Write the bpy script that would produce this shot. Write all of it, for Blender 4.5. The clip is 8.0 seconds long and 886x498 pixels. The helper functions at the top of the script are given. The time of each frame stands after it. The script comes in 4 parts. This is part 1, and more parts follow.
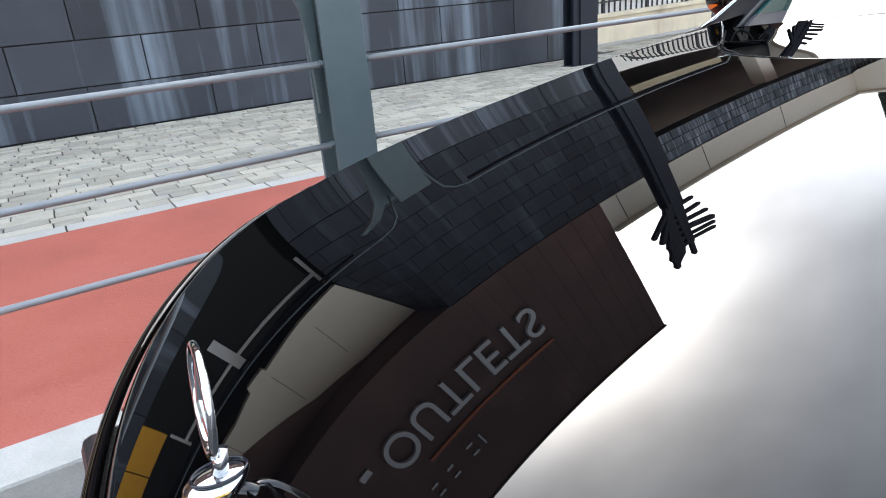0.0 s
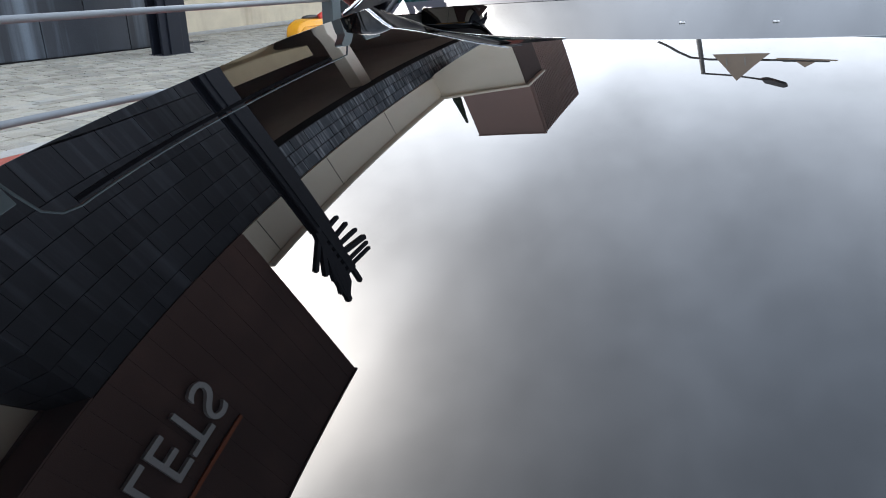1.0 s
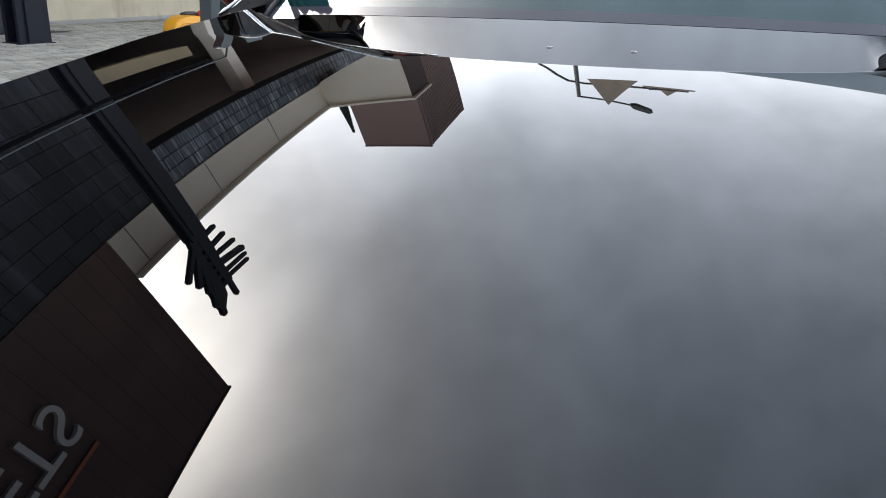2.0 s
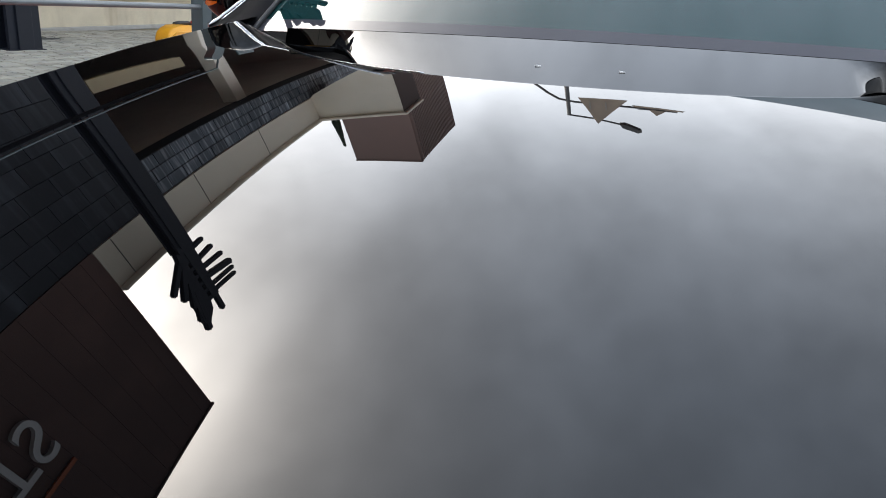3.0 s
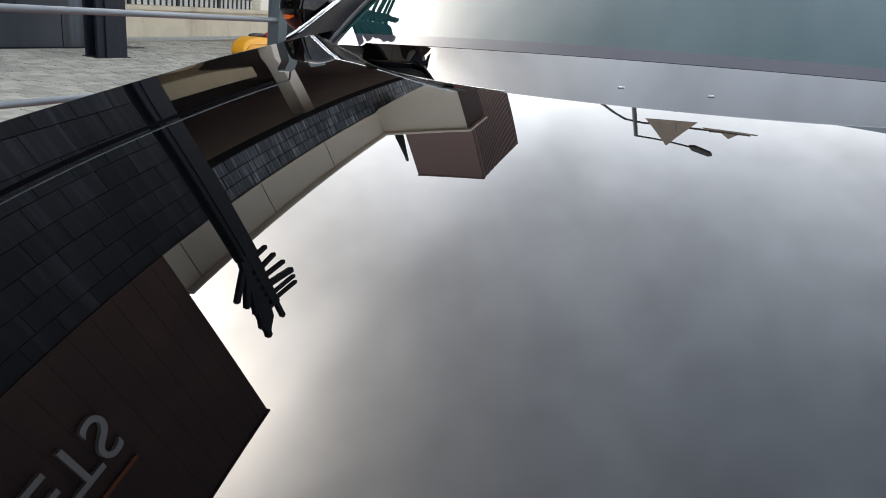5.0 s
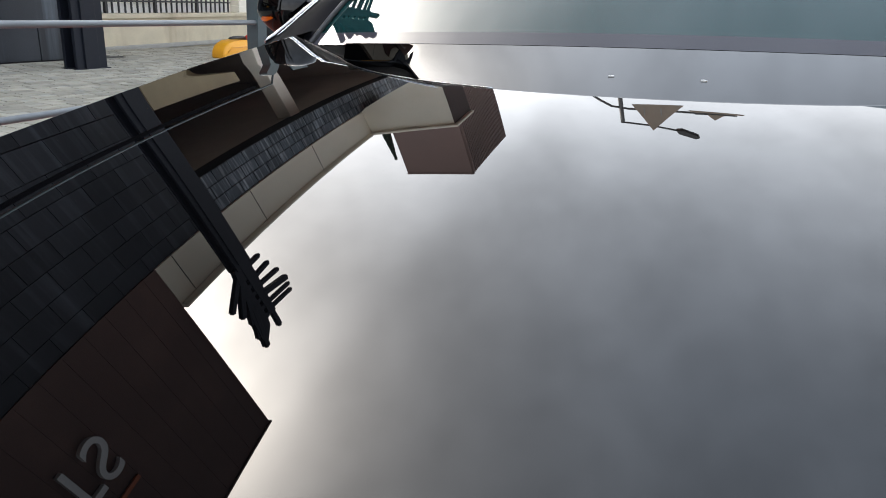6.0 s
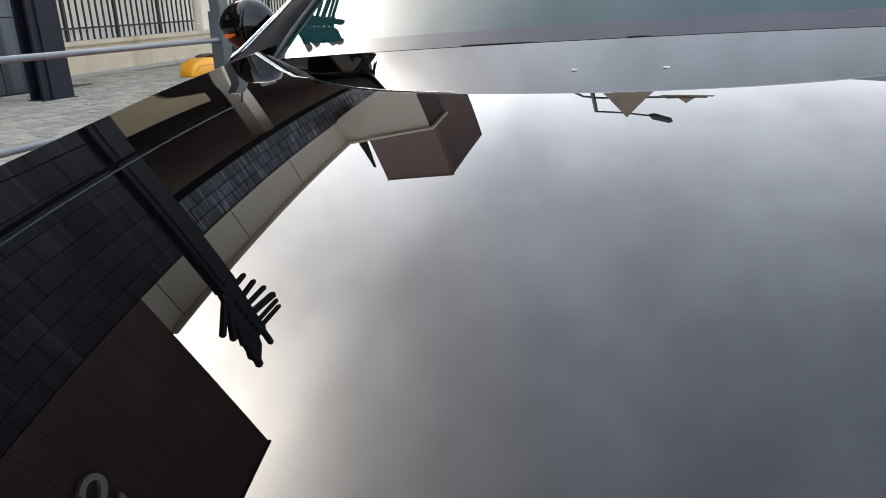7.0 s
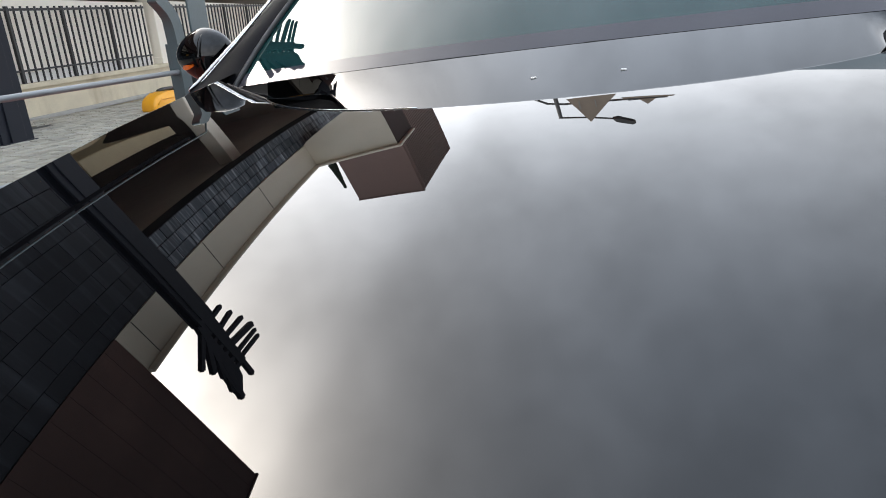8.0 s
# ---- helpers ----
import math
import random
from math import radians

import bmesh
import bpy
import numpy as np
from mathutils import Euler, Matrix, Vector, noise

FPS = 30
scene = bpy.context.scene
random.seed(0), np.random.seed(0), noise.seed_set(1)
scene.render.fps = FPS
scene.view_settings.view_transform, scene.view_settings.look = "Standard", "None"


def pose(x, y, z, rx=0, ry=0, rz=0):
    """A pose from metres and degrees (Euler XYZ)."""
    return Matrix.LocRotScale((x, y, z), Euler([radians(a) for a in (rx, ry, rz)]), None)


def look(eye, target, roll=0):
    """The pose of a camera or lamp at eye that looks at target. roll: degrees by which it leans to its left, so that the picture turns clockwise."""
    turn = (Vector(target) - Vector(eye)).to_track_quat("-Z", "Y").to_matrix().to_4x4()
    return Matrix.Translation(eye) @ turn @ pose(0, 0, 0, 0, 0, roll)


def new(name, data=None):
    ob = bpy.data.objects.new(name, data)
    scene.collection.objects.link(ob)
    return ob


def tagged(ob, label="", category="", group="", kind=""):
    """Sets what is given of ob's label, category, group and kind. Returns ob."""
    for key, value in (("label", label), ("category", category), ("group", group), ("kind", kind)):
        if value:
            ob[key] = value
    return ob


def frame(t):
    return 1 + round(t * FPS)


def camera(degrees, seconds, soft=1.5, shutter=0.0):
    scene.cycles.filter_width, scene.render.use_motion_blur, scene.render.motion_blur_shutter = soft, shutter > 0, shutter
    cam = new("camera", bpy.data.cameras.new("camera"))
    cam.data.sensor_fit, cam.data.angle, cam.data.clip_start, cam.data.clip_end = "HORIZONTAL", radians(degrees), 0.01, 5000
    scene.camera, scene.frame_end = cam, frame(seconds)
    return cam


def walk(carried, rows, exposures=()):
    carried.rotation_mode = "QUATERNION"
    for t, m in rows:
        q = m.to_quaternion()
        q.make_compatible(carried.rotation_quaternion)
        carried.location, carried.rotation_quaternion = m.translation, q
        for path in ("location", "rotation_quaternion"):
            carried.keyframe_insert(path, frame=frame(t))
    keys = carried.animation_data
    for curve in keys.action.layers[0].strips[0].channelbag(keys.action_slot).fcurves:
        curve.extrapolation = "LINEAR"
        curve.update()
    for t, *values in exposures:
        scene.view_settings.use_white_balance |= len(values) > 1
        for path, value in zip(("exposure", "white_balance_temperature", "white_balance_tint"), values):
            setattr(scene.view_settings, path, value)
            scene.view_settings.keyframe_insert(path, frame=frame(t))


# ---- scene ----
FOV = 68.55
# seconds, x, y, z, tilt, lean, turn
PATH = [
    (0, 0.3250, -0.0125, 1.1807, 68.927, 4.614, 57.286),
    (0.5, 0.0654, 0.0244, 1.1298, 68.000, 1.927, 40.283),
    (1, 0.0031, 0.0906, 1.1351, 67.188, -0.768, 23.473),
    (1.5, 0.0097, 0.1072, 1.1380, 67.784, -2.920, 15.889),
    (3, 0.0192, 0.1250, 1.1424, 69.597, -6.075, 13.963),
    (3.5, 0.0120, 0.1398, 1.1470, 69.881, -6.772, 15.277),
    (4, 0.0055, 0.1433, 1.1369, 70.464, -7.921, 17.267),
    (4.5, 0.0014, 0.1343, 1.1385, 70.418, -8.047, 19.422),
    (6, -0.0127, 0.1586, 1.1456, 69.784, -4.146, 17.906),
    (6.5, -0.0134, 0.1740, 1.1473, 69.799, -2.320, 16.967),
    (7, -0.0057, 0.1684, 1.1538, 69.785, 0.227, 15.082),
    (7.5, -0.0062, 0.1800, 1.1510, 69.971, 2.708, 12.636),
    (8, -0.0023, 0.1753, 1.1510, 71.062, 3.553, 11.725),
]
cam = camera(FOV, 8.0, soft=1.0)
EXPOSURES = [(0, 0.95, 6300, 10), (0.5, 0.72, 6250, 10), (1.0, 0.47, 6250, 10), (1.5, 0.24, 6300, 10), (3.0, 0.20, 6500, 10), (8.0, 0.28, 6600, 10)]
walk(cam, [(t, pose(*r)) for t, *r in PATH], EXPOSURES)

# ---- sky and sun ----
SUN_AZ, SUN_EL = radians(66), radians(35)          # azimuth from +y towards -x
SUN_DIR = Vector((-math.sin(SUN_AZ) * math.cos(SUN_EL), math.cos(SUN_AZ) * math.cos(SUN_EL), math.sin(SUN_EL)))
world = bpy.data.worlds.new("overcast_sky")
world.use_nodes = True
scene.world = world
wn, wl = world.node_tree.nodes, world.node_tree.links
wn.clear()


def wnode(kind, **inputs):
    n = wn.new(kind)
    for k, v in inputs.items():
        n.inputs[k.replace("_", " ")].default_value = v
    return n


def wmath(op, a, b=None, clamp=False):
    n = wn.new("ShaderNodeMath")
    n.operation, n.use_clamp = op, clamp
    for i, v in enumerate((a, b)):
        if v is None:
            continue
        if isinstance(v, (int, float)):
            n.inputs[i].default_value = v
        else:
            wl.new(v, n.inputs[i])
    return n.outputs[0]


sky = wn.new("ShaderNodeTexSky")
sky.sky_type, sky.sun_disc = "NISHITA", False
sky.sun_elevation, sky.sun_rotation = SUN_EL, -SUN_AZ
sky.dust_density = 4.0
coords = wn.new("ShaderNodeTexCoord")
split = wn.new("ShaderNodeSeparateXYZ")
wl.new(coords.outputs["Generated"], split.inputs[0])
dot = wn.new("ShaderNodeVectorMath")
dot.operation = "DOT_PRODUCT"
wl.new(coords.outputs["Generated"], dot.inputs[0])
dot.inputs[1].default_value = SUN_DIR
toward = wmath("MAXIMUM", dot.outputs["Value"], 0.0)
glow = wmath("ADD", wmath("MULTIPLY", wmath("POWER", toward, 40.0), 16.0), wmath("MULTIPLY", wmath("POWER", toward, 10.0), 2.0))
height = wmath("MAXIMUM", split.outputs[2], 0.0)
cie = wmath("MULTIPLY", wmath("ADD", wmath("MULTIPLY", height, -1.27), 2.88), wmath("ADD", wmath("MULTIPLY", dot.outputs["Value"], 0.40), 0.74))
stretch = wn.new("ShaderNodeMapping")
stretch.inputs["Scale"].default_value = (1.5, 0.8, 1.6)
wl.new(coords.outputs["Generated"], stretch.inputs[0])
big = wnode("ShaderNodeTexNoise", Scale=2.6, Detail=6.0, Roughness=0.52, Distortion=0.2)
fine = wnode("ShaderNodeTexNoise", Scale=7.0, Detail=5.0, Roughness=0.55, Distortion=0.1)
for n in (big, fine):
    wl.new(stretch.outputs[0], n.inputs["Vector"])
cloud = wmath("ADD", wmath("MULTIPLY", big.outputs[0], 1.0), wmath("MULTIPLY", fine.outputs[0], 0.32))
cloud = wmath("ADD", cloud, 0.345)
# edge of a darker cloud bank that crosses the sky
bank = wn.new("ShaderNodeVectorMath")
bank.operation = "DOT_PRODUCT"
wl.new(coords.outputs["Generated"], bank.inputs[0])
bank.inputs[1].default_value = (0.757, -0.052, 0.650)
over = wn.new("ShaderNodeMapRange")
over.interpolation_type = "SMOOTHSTEP"
wl.new(wmath("ADD", bank.outputs["Value"], wmath("MULTIPLY", wmath("ADD", big.outputs[0], -0.5), 0.10)), over.inputs["Value"])
over.inputs["From Min"].default_value, over.inputs["From Max"].default_value = -0.055, 0.03
over.inputs["To Min"].default_value, over.inputs["To Max"].default_value = 1.20, 0.94
cloud = wmath("MULTIPLY", cloud, over.outputs[0])
lum = wmath("MULTIPLY", wmath("ADD", cie, glow), cloud)
tint = wn.new("ShaderNodeMix")
tint.data_type = "RGBA"
wl.new(wmath("MULTIPLY", wmath("POWER", toward, 6.0), 1.0, True), tint.inputs["Factor"])
# paler and warmer towards the horizon, bluer overhead
aloft = wn.new("ShaderNodeMix")
aloft.data_type = "RGBA"
wl.new(wmath("MULTIPLY", wmath("ADD", height, -0.2), 1.8, True), aloft.inputs["Factor"])
aloft.inputs["A"].default_value = (0.94, 0.978, 1.03, 1)
aloft.inputs["B"].default_value = (0.825, 0.957, 1.155, 1)
wl.new(aloft.outputs["Result"], tint.inputs["A"])
tint.inputs["B"].default_value = (1.08, 1.0, 0.90, 1)
scaled = wn.new("ShaderNodeVectorMath")
scaled.operation = "SCALE"
wl.new(tint.outputs["Result"], scaled.inputs[0])
wl.new(lum, scaled.inputs["Scale"])
b_cloud = wnode("ShaderNodeBackground", Strength=1.0)
wl.new(scaled.outputs[0], b_cloud.inputs["Color"])
b_sky = wnode("ShaderNodeBackground", Strength=0.1)
wl.new(sky.outputs[0], b_sky.inputs["Color"])
both = wn.new("ShaderNodeMixShader")
both.inputs[0].default_value = 0.9
wl.new(b_sky.outputs[0], both.inputs[1])
wl.new(b_cloud.outputs[0], both.inputs[2])
w_out = wn.new("ShaderNodeOutputWorld")
wl.new(both.outputs[0], w_out.inputs[0])

sun = new("sun", bpy.data.lights.new("sun", "SUN"))
sun.data.energy, sun.data.angle, sun.data.color = 0.9, radians(10), (1.0, 0.95, 0.88)
sun.matrix_world = look(SUN_DIR * 50, (0, 0, 0))


# ---- materials ----
def surface(name, base, rough=0.6, metal=0.0, vary=0.25, scale=6.0, bump=0.15, grain=60.0, stain=None, coat=0.0, piece=0.0, spec=0.5, stretch_z=1.0, streak=None, ior=1.5):
    """Principled surface with two scales of variation, fine relief and, where given, a second stain colour or vertical streaks."""
    m = bpy.data.materials.new(name)
    m.use_nodes = True
    nt = m.node_tree
    p = nt.nodes["Principled BSDF"]
    p.inputs["Roughness"].default_value, p.inputs["Metallic"].default_value = rough, metal
    p.inputs["Coat Weight"].default_value, p.inputs["Specular IOR Level"].default_value = coat, spec
    p.inputs["Coat Roughness"].default_value, p.inputs["IOR"].default_value = 0.02, ior
    tc = nt.nodes.new("ShaderNodeTexCoord")
    geo = nt.nodes.new("ShaderNodeNewGeometry")
    mp = nt.nodes.new("ShaderNodeMapping")
    mp.inputs["Scale"].default_value = (1, 1, stretch_z)
    nt.links.new(geo.outputs["Position"], mp.inputs[0])
    n1 = nt.nodes.new("ShaderNodeTexNoise")
    n1.inputs["Scale"].default_value, n1.inputs["Detail"].default_value = scale, 5
    n2 = nt.nodes.new("ShaderNodeTexNoise")
    n2.inputs["Scale"].default_value, n2.inputs["Detail"].default_value = grain, 3
    nt.links.new(mp.outputs[0], n1.inputs["Vector"])
    nt.links.new(geo.outputs["Position"], n2.inputs["Vector"])

    def mth(op, a, b):
        q = nt.nodes.new("ShaderNodeMath")
        q.operation = op
        for i, v in enumerate((a, b)):
            if isinstance(v, (int, float)):
                q.inputs[i].default_value = v
            else:
                nt.links.new(v, q.inputs[i])
        return q.outputs[0]

    f = mth("ADD", mth("MULTIPLY", n1.outputs[0], vary * 1.6), mth("MULTIPLY", n2.outputs[0], vary * 0.8))
    f = mth("ADD", f, 1.0 - vary * 1.2)
    if piece:
        info = nt.nodes.new("ShaderNodeObjectInfo")
        isl = mth("ADD", info.outputs["Random"], geo.outputs["Random Per Island"])
        f = mth("MULTIPLY", f, mth("ADD", mth("MULTIPLY", mth("FRACT", isl, 0), piece), 1.0 - piece * 0.5))
    col = nt.nodes.new("ShaderNodeMix")
    col.data_type = "RGBA"
    col.inputs["A"].default_value = (*base, 1)
    col.inputs["B"].default_value = (*(stain or base), 1)
    if streak:
        mp2 = nt.nodes.new("ShaderNodeMapping")
        mp2.inputs["Scale"].default_value = streak
        nt.links.new(geo.outputs["Position"], mp2.inputs[0])
        n3 = nt.nodes.new("ShaderNodeTexNoise")
        n3.inputs["Scale"].default_value, n3.inputs["Detail"].default_value = 1.0, 4
        nt.links.new(mp2.outputs[0], n3.inputs["Vector"])
        src = n3.outputs[0]
    else:
        src = n1.outputs[0]
    ramp = nt.nodes.new("ShaderNodeMapRange")
    ramp.inputs["From Min"].default_value, ramp.inputs["From Max"].default_value = 0.5, 0.72
    nt.links.new(src, ramp.inputs["Value"])
    nt.links.new(ramp.outputs[0], col.inputs["Factor"])
    mul = nt.nodes.new("ShaderNodeVectorMath")
    mul.operation = "SCALE"
    nt.links.new(col.outputs["Result"], mul.inputs[0])
    nt.links.new(f, mul.inputs["Scale"])
    nt.links.new(mul.outputs[0], p.inputs["Base Color"])
    if bump:
        b = nt.nodes.new("ShaderNodeBump")
        b.inputs["Strength"].default_value, b.inputs["Distance"].default_value = bump, 0.01
        nt.links.new(n2.outputs[0], b.inputs["Height"])
        nt.links.new(b.outputs[0], p.inputs["Normal"])
    if rough > 0.1:
        r = nt.nodes.new("ShaderNodeMapRange")
        r.inputs["To Min"].default_value, r.inputs["To Max"].default_value = max(rough - 0.1, 0.03), min(rough + 0.1, 1)
        nt.links.new(n1.outputs[0], r.inputs["Value"])
        nt.links.new(r.outputs[0], p.inputs["Roughness"])
    return m


def dusty_paint():
    """Black clear-coated paint with a few specks of dust."""
    m = surface("black_car_paint", (0.0012, 0.0012, 0.0014), 0.0, vary=0.0, bump=0)
    nt = m.node_tree
    p = nt.nodes["Principled BSDF"]
    pos = nt.nodes.new("ShaderNodeNewGeometry")
    vor = nt.nodes.new("ShaderNodeTexVoronoi")
    vor.inputs["Scale"].default_value = 16.0
    nt.links.new(pos.outputs["Position"], vor.inputs["Vector"])
    sep = nt.nodes.new("ShaderNodeSeparateColor")
    nt.links.new(vor.outputs["Color"], sep.inputs[0])
    rad = nt.nodes.new("ShaderNodeMapRange")
    rad.inputs["From Min"].default_value, rad.inputs["From Max"].default_value = 0.45, 1.0
    rad.inputs["To Min"].default_value, rad.inputs["To Max"].default_value = 0.0, 0.022
    nt.links.new(sep.outputs[0], rad.inputs["Value"])
    spot = nt.nodes.new("ShaderNodeMath")
    spot.operation = "LESS_THAN"
    nt.links.new(vor.outputs["Distance"], spot.inputs[0])
    nt.links.new(rad.outputs[0], spot.inputs[1])
    mix = nt.nodes.new("ShaderNodeMix")
    mix.data_type = "RGBA"
    mix.inputs["A"].default_value, mix.inputs["B"].default_value = (0.0012, 0.0012, 0.0014, 1), (0.22, 0.21, 0.20, 1)
    nt.links.new(spot.outputs[0], mix.inputs["Factor"])
    nt.links.new(mix.outputs["Result"], p.inputs["Base Color"])
    return m


PAINT = dusty_paint()
CHROME = surface("polished_chrome", (0.58, 0.59, 0.60), 0.03, 1.0, vary=0.04, bump=0)
BLACK_PLASTIC = surface("black_plastic", (0.012, 0.012, 0.013), 0.38, vary=0.2, bump=0.2, grain=300)
GLASS_FRIT = surface("black_edge_glass", (0.006, 0.008, 0.009), 0.0, vary=0.0, bump=0)
GLASS = surface("green_tinted_glass", (0.006, 0.034, 0.034), 0.0, vary=0.0, bump=0, spec=0.5)
DASH = surface("grey_glass_border", (0.062, 0.060, 0.070), 0.0, vary=0.1, bump=0, grain=200, spec=0.28)
TRIM = surface("black_satin_trim", (0.007, 0.007, 0.009), 0.5, vary=0.1, bump=0, spec=0.03)
AMBER = surface("amber_lens", (0.85, 0.16, 0.01), 0.15, vary=0.1, bump=0)
TYRE = surface("tyre_rubber", (0.02, 0.02, 0.021), 0.75, vary=0.2, grain=200)
GAP_BLACK = surface("gap_black", (0.0016, 0.0016, 0.0018), 0.85, vary=0.3, bump=0.1, spec=0.04)
BADGE_BLUE = surface("dark_enamel", (0.010, 0.012, 0.02), 0.1, vary=0.1, bump=0)
BADGE_GOLD = surface("worn_gold", (0.55, 0.36, 0.10), 0.2, 1.0, vary=0.3, bump=0.1, grain=900)
ASPHALT = surface("asphalt", (0.05, 0.05, 0.052), 0.85, vary=0.5, scale=3, bump=0.6, grain=180)
KERB = surface("concrete_kerb", (0.42, 0.41, 0.38), 0.8, vary=0.35, scale=4, bump=0.35, grain=120, stain=(0.30, 0.29, 0.26), piece=0.15)
RED = surface("red_coated_path", (0.37, 0.095, 0.065), 0.85, vary=0.5, scale=1.6, bump=0.6, grain=110, stain=(0.33, 0.10, 0.075))
PAVER = surface("pale_stone_paver", (0.385, 0.355, 0.288), 0.75, vary=0.55, scale=6, bump=0.35, grain=90, stain=(0.27, 0.265, 0.235), piece=0.45)
JOINT = surface("paver_joint", (0.055, 0.052, 0.046), 0.9, vary=0.4, grain=120, bump=0.4)
BORDER = surface("pale_border_stone", (0.40, 0.385, 0.355), 0.75, vary=0.25, scale=4, bump=0.2, piece=0.1)
SLATE = surface("blue_grey_slate_panel", (0.034, 0.039, 0.048), 0.42, vary=0.35, scale=2.0, bump=0.12, grain=70, stain=(0.15, 0.18, 0.215), spec=0.3, piece=0.5, streak=(3.0, 4.2, 0.22))
SLATE_TILE = surface("dark_slate_tile", (0.027, 0.030, 0.037), 0.55, vary=0.4, scale=3.0, bump=0.12, grain=60, stain=(0.062, 0.070, 0.084), spec=0.2, piece=0.5, streak=(5.0, 6.5, 0.35))
BAND_TILE = surface("streaked_slate_tile", (0.082, 0.095, 0.112), 0.55, vary=0.4, scale=3.0, bump=0.12, grain=60, stain=(0.36, 0.39, 0.42), spec=0.2, piece=0.6, streak=(9.0, 13.0, 0.9))
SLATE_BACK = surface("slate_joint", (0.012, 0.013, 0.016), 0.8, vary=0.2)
BROWN = surface("dark_brown_cladding", (0.135, 0.083, 0.070), 0.75, vary=0.3, scale=0.8, bump=0.2, grain=40, stain=(0.175, 0.107, 0.088), spec=0.15)
FAR_BROWN = surface("brown_ribbed_cladding", (0.20, 0.125, 0.105), 0.7, vary=0.25, scale=0.3, bump=0.2, grain=12)
BROWN_SIDE = surface("darker_brown", (0.060, 0.036, 0.030), 0.75, vary=0.25, scale=0.8, bump=0.1, spec=0.2)
BEIGE = surface("beige_render", (0.78, 0.71, 0.58), 0.8, vary=0.2, scale=0.9, bump=0.2, grain=80, stain=(0.70, 0.63, 0.51))
TAN = surface("tan_beam", (0.34, 0.28, 0.18), 0.8, vary=0.25, scale=2, bump=0.2, grain=60)
# Paler than BEIGE, to make up for sky light missing under the soffit.
COLUMN = surface("brightened_render", (0.86, 0.81, 0.71), 0.8, vary=0.15, scale=0.9, bump=0.2, grain=80)
BEIGE_WALL = surface("weathered_cream_wall", (0.62, 0.55, 0.41), 0.85, vary=0.3, scale=2.5, bump=0.3, grain=60, stain=(0.45, 0.38, 0.27), streak=(2.0, 2.2, 0.5))
WHITE = surface("off_white_paint", (0.80, 0.79, 0.76), 0.6, vary=0.15, bump=0.08)
SIGN_WHITE = surface("sign_letter_white", (0.72, 0.72, 0.72), 0.5, vary=0.1, bump=0.05)
SIGN_ORANGE = surface("sign_orange", (0.45, 0.11, 0.02), 0.5, vary=0.1, bump=0.05)
YELLOW = surface("yellow_orange_panel", (0.92, 0.43, 0.012), 0.5, vary=0.15, bump=0.05)
YELLOW_PLASTIC = surface("yellow_plastic", (0.85, 0.38, 0.02), 0.35, vary=0.12, bump=0.05)
RED_PLASTIC = surface("red_plastic", (0.65, 0.06, 0.04), 0.35, vary=0.12, bump=0.05)
DARK_GLASS = surface("dark_shop_glass", (0.006, 0.008, 0.006), 0.06, vary=0.1, bump=0, spec=0.12)
STEEL_BLUE = surface("blue_grey_painted_steel", (0.085, 0.115, 0.122), 0.42, vary=0.15, scale=5, bump=0.08, grain=140, stain=(0.07, 0.095, 0.10))
NAVY = surface("dark_navy_steel", (0.012, 0.0145, 0.022), 0.5, spec=0.2, vary=0.25, scale=4, bump=0.08, grain=120)
TUBE = surface("grey_steel_tube", (0.23, 0.245, 0.255), 0.42, 0.15, vary=0.2, scale=12, bump=0.06, grain=200)
FENCE = surface("black_fence_steel", (0.018, 0.018, 0.020), 0.5, vary=0.2, bump=0.05)
DARK_INSIDE = surface("dark_brown_interior", (0.50, 0.44, 0.385), 0.8, vary=0.25, scale=1.0, bump=0.1)
SIGN_BACK = surface("tan_sign_back", (0.42, 0.33, 0.25), 0.6, vary=0.15, bump=0.05)
GREY_STEEL = surface("grey_lamp_steel", (0.10, 0.095, 0.09), 0.5, vary=0.2, bump=0.05)
GREEN = surface("dark_conifer", (0.035, 0.05, 0.03), 0.8, vary=0.4, scale=3, bump=0.3)


# ---- building helpers ----
def thing(name, label, category, at=(0, 0, 0), group="", kind=""):
    e = new(name)
    e.location = at
    e.empty_display_size = 0.1
    return tagged(e, label, category, group, kind)


def part(name, bm, material, parent=None, label="", smooth=False):
    me = bpy.data.meshes.new(name)
    bmesh.ops.recalc_face_normals(bm, faces=bm.faces)
    bm.to_mesh(me)
    bm.free()
    me.materials.append(material)
    if smooth:
        for p in me.polygons:
            p.use_smooth = True
    ob = new(name, me)
    if parent is not None:
        up = parent
        base = Vector((0, 0, 0))
        while up is not None:
            base += up.location
            up = up.parent
        ob.parent = parent
        me.transform(Matrix.Translation(-base))
    if label:
        ob["label"] = label
    return ob


def add_box(bm, lo, hi, bevel=0.0, m=None):
    g = bmesh.ops.create_cube(bm, size=1)
    v = g["verts"]
    size = [hi[i] - lo[i] for i in range(3)]
    bmesh.ops.scale(bm, vec=size, verts=v)
    bmesh.ops.translate(bm, vec=[(hi[i] + lo[i]) / 2 for i in range(3)], verts=v)
    if m is not None:
        bmesh.ops.transform(bm, matrix=m, verts=v)
    if bevel:
        edges = list({e for q in v for e in q.link_edges})
        bmesh.ops.bevel(bm, geom=edges, offset=bevel, segments=2, profile=0.5, affect="EDGES")
    return bm


def box(lo, hi, bevel=0.0, m=None):
    return add_box(bmesh.new(), lo, hi, bevel, m)


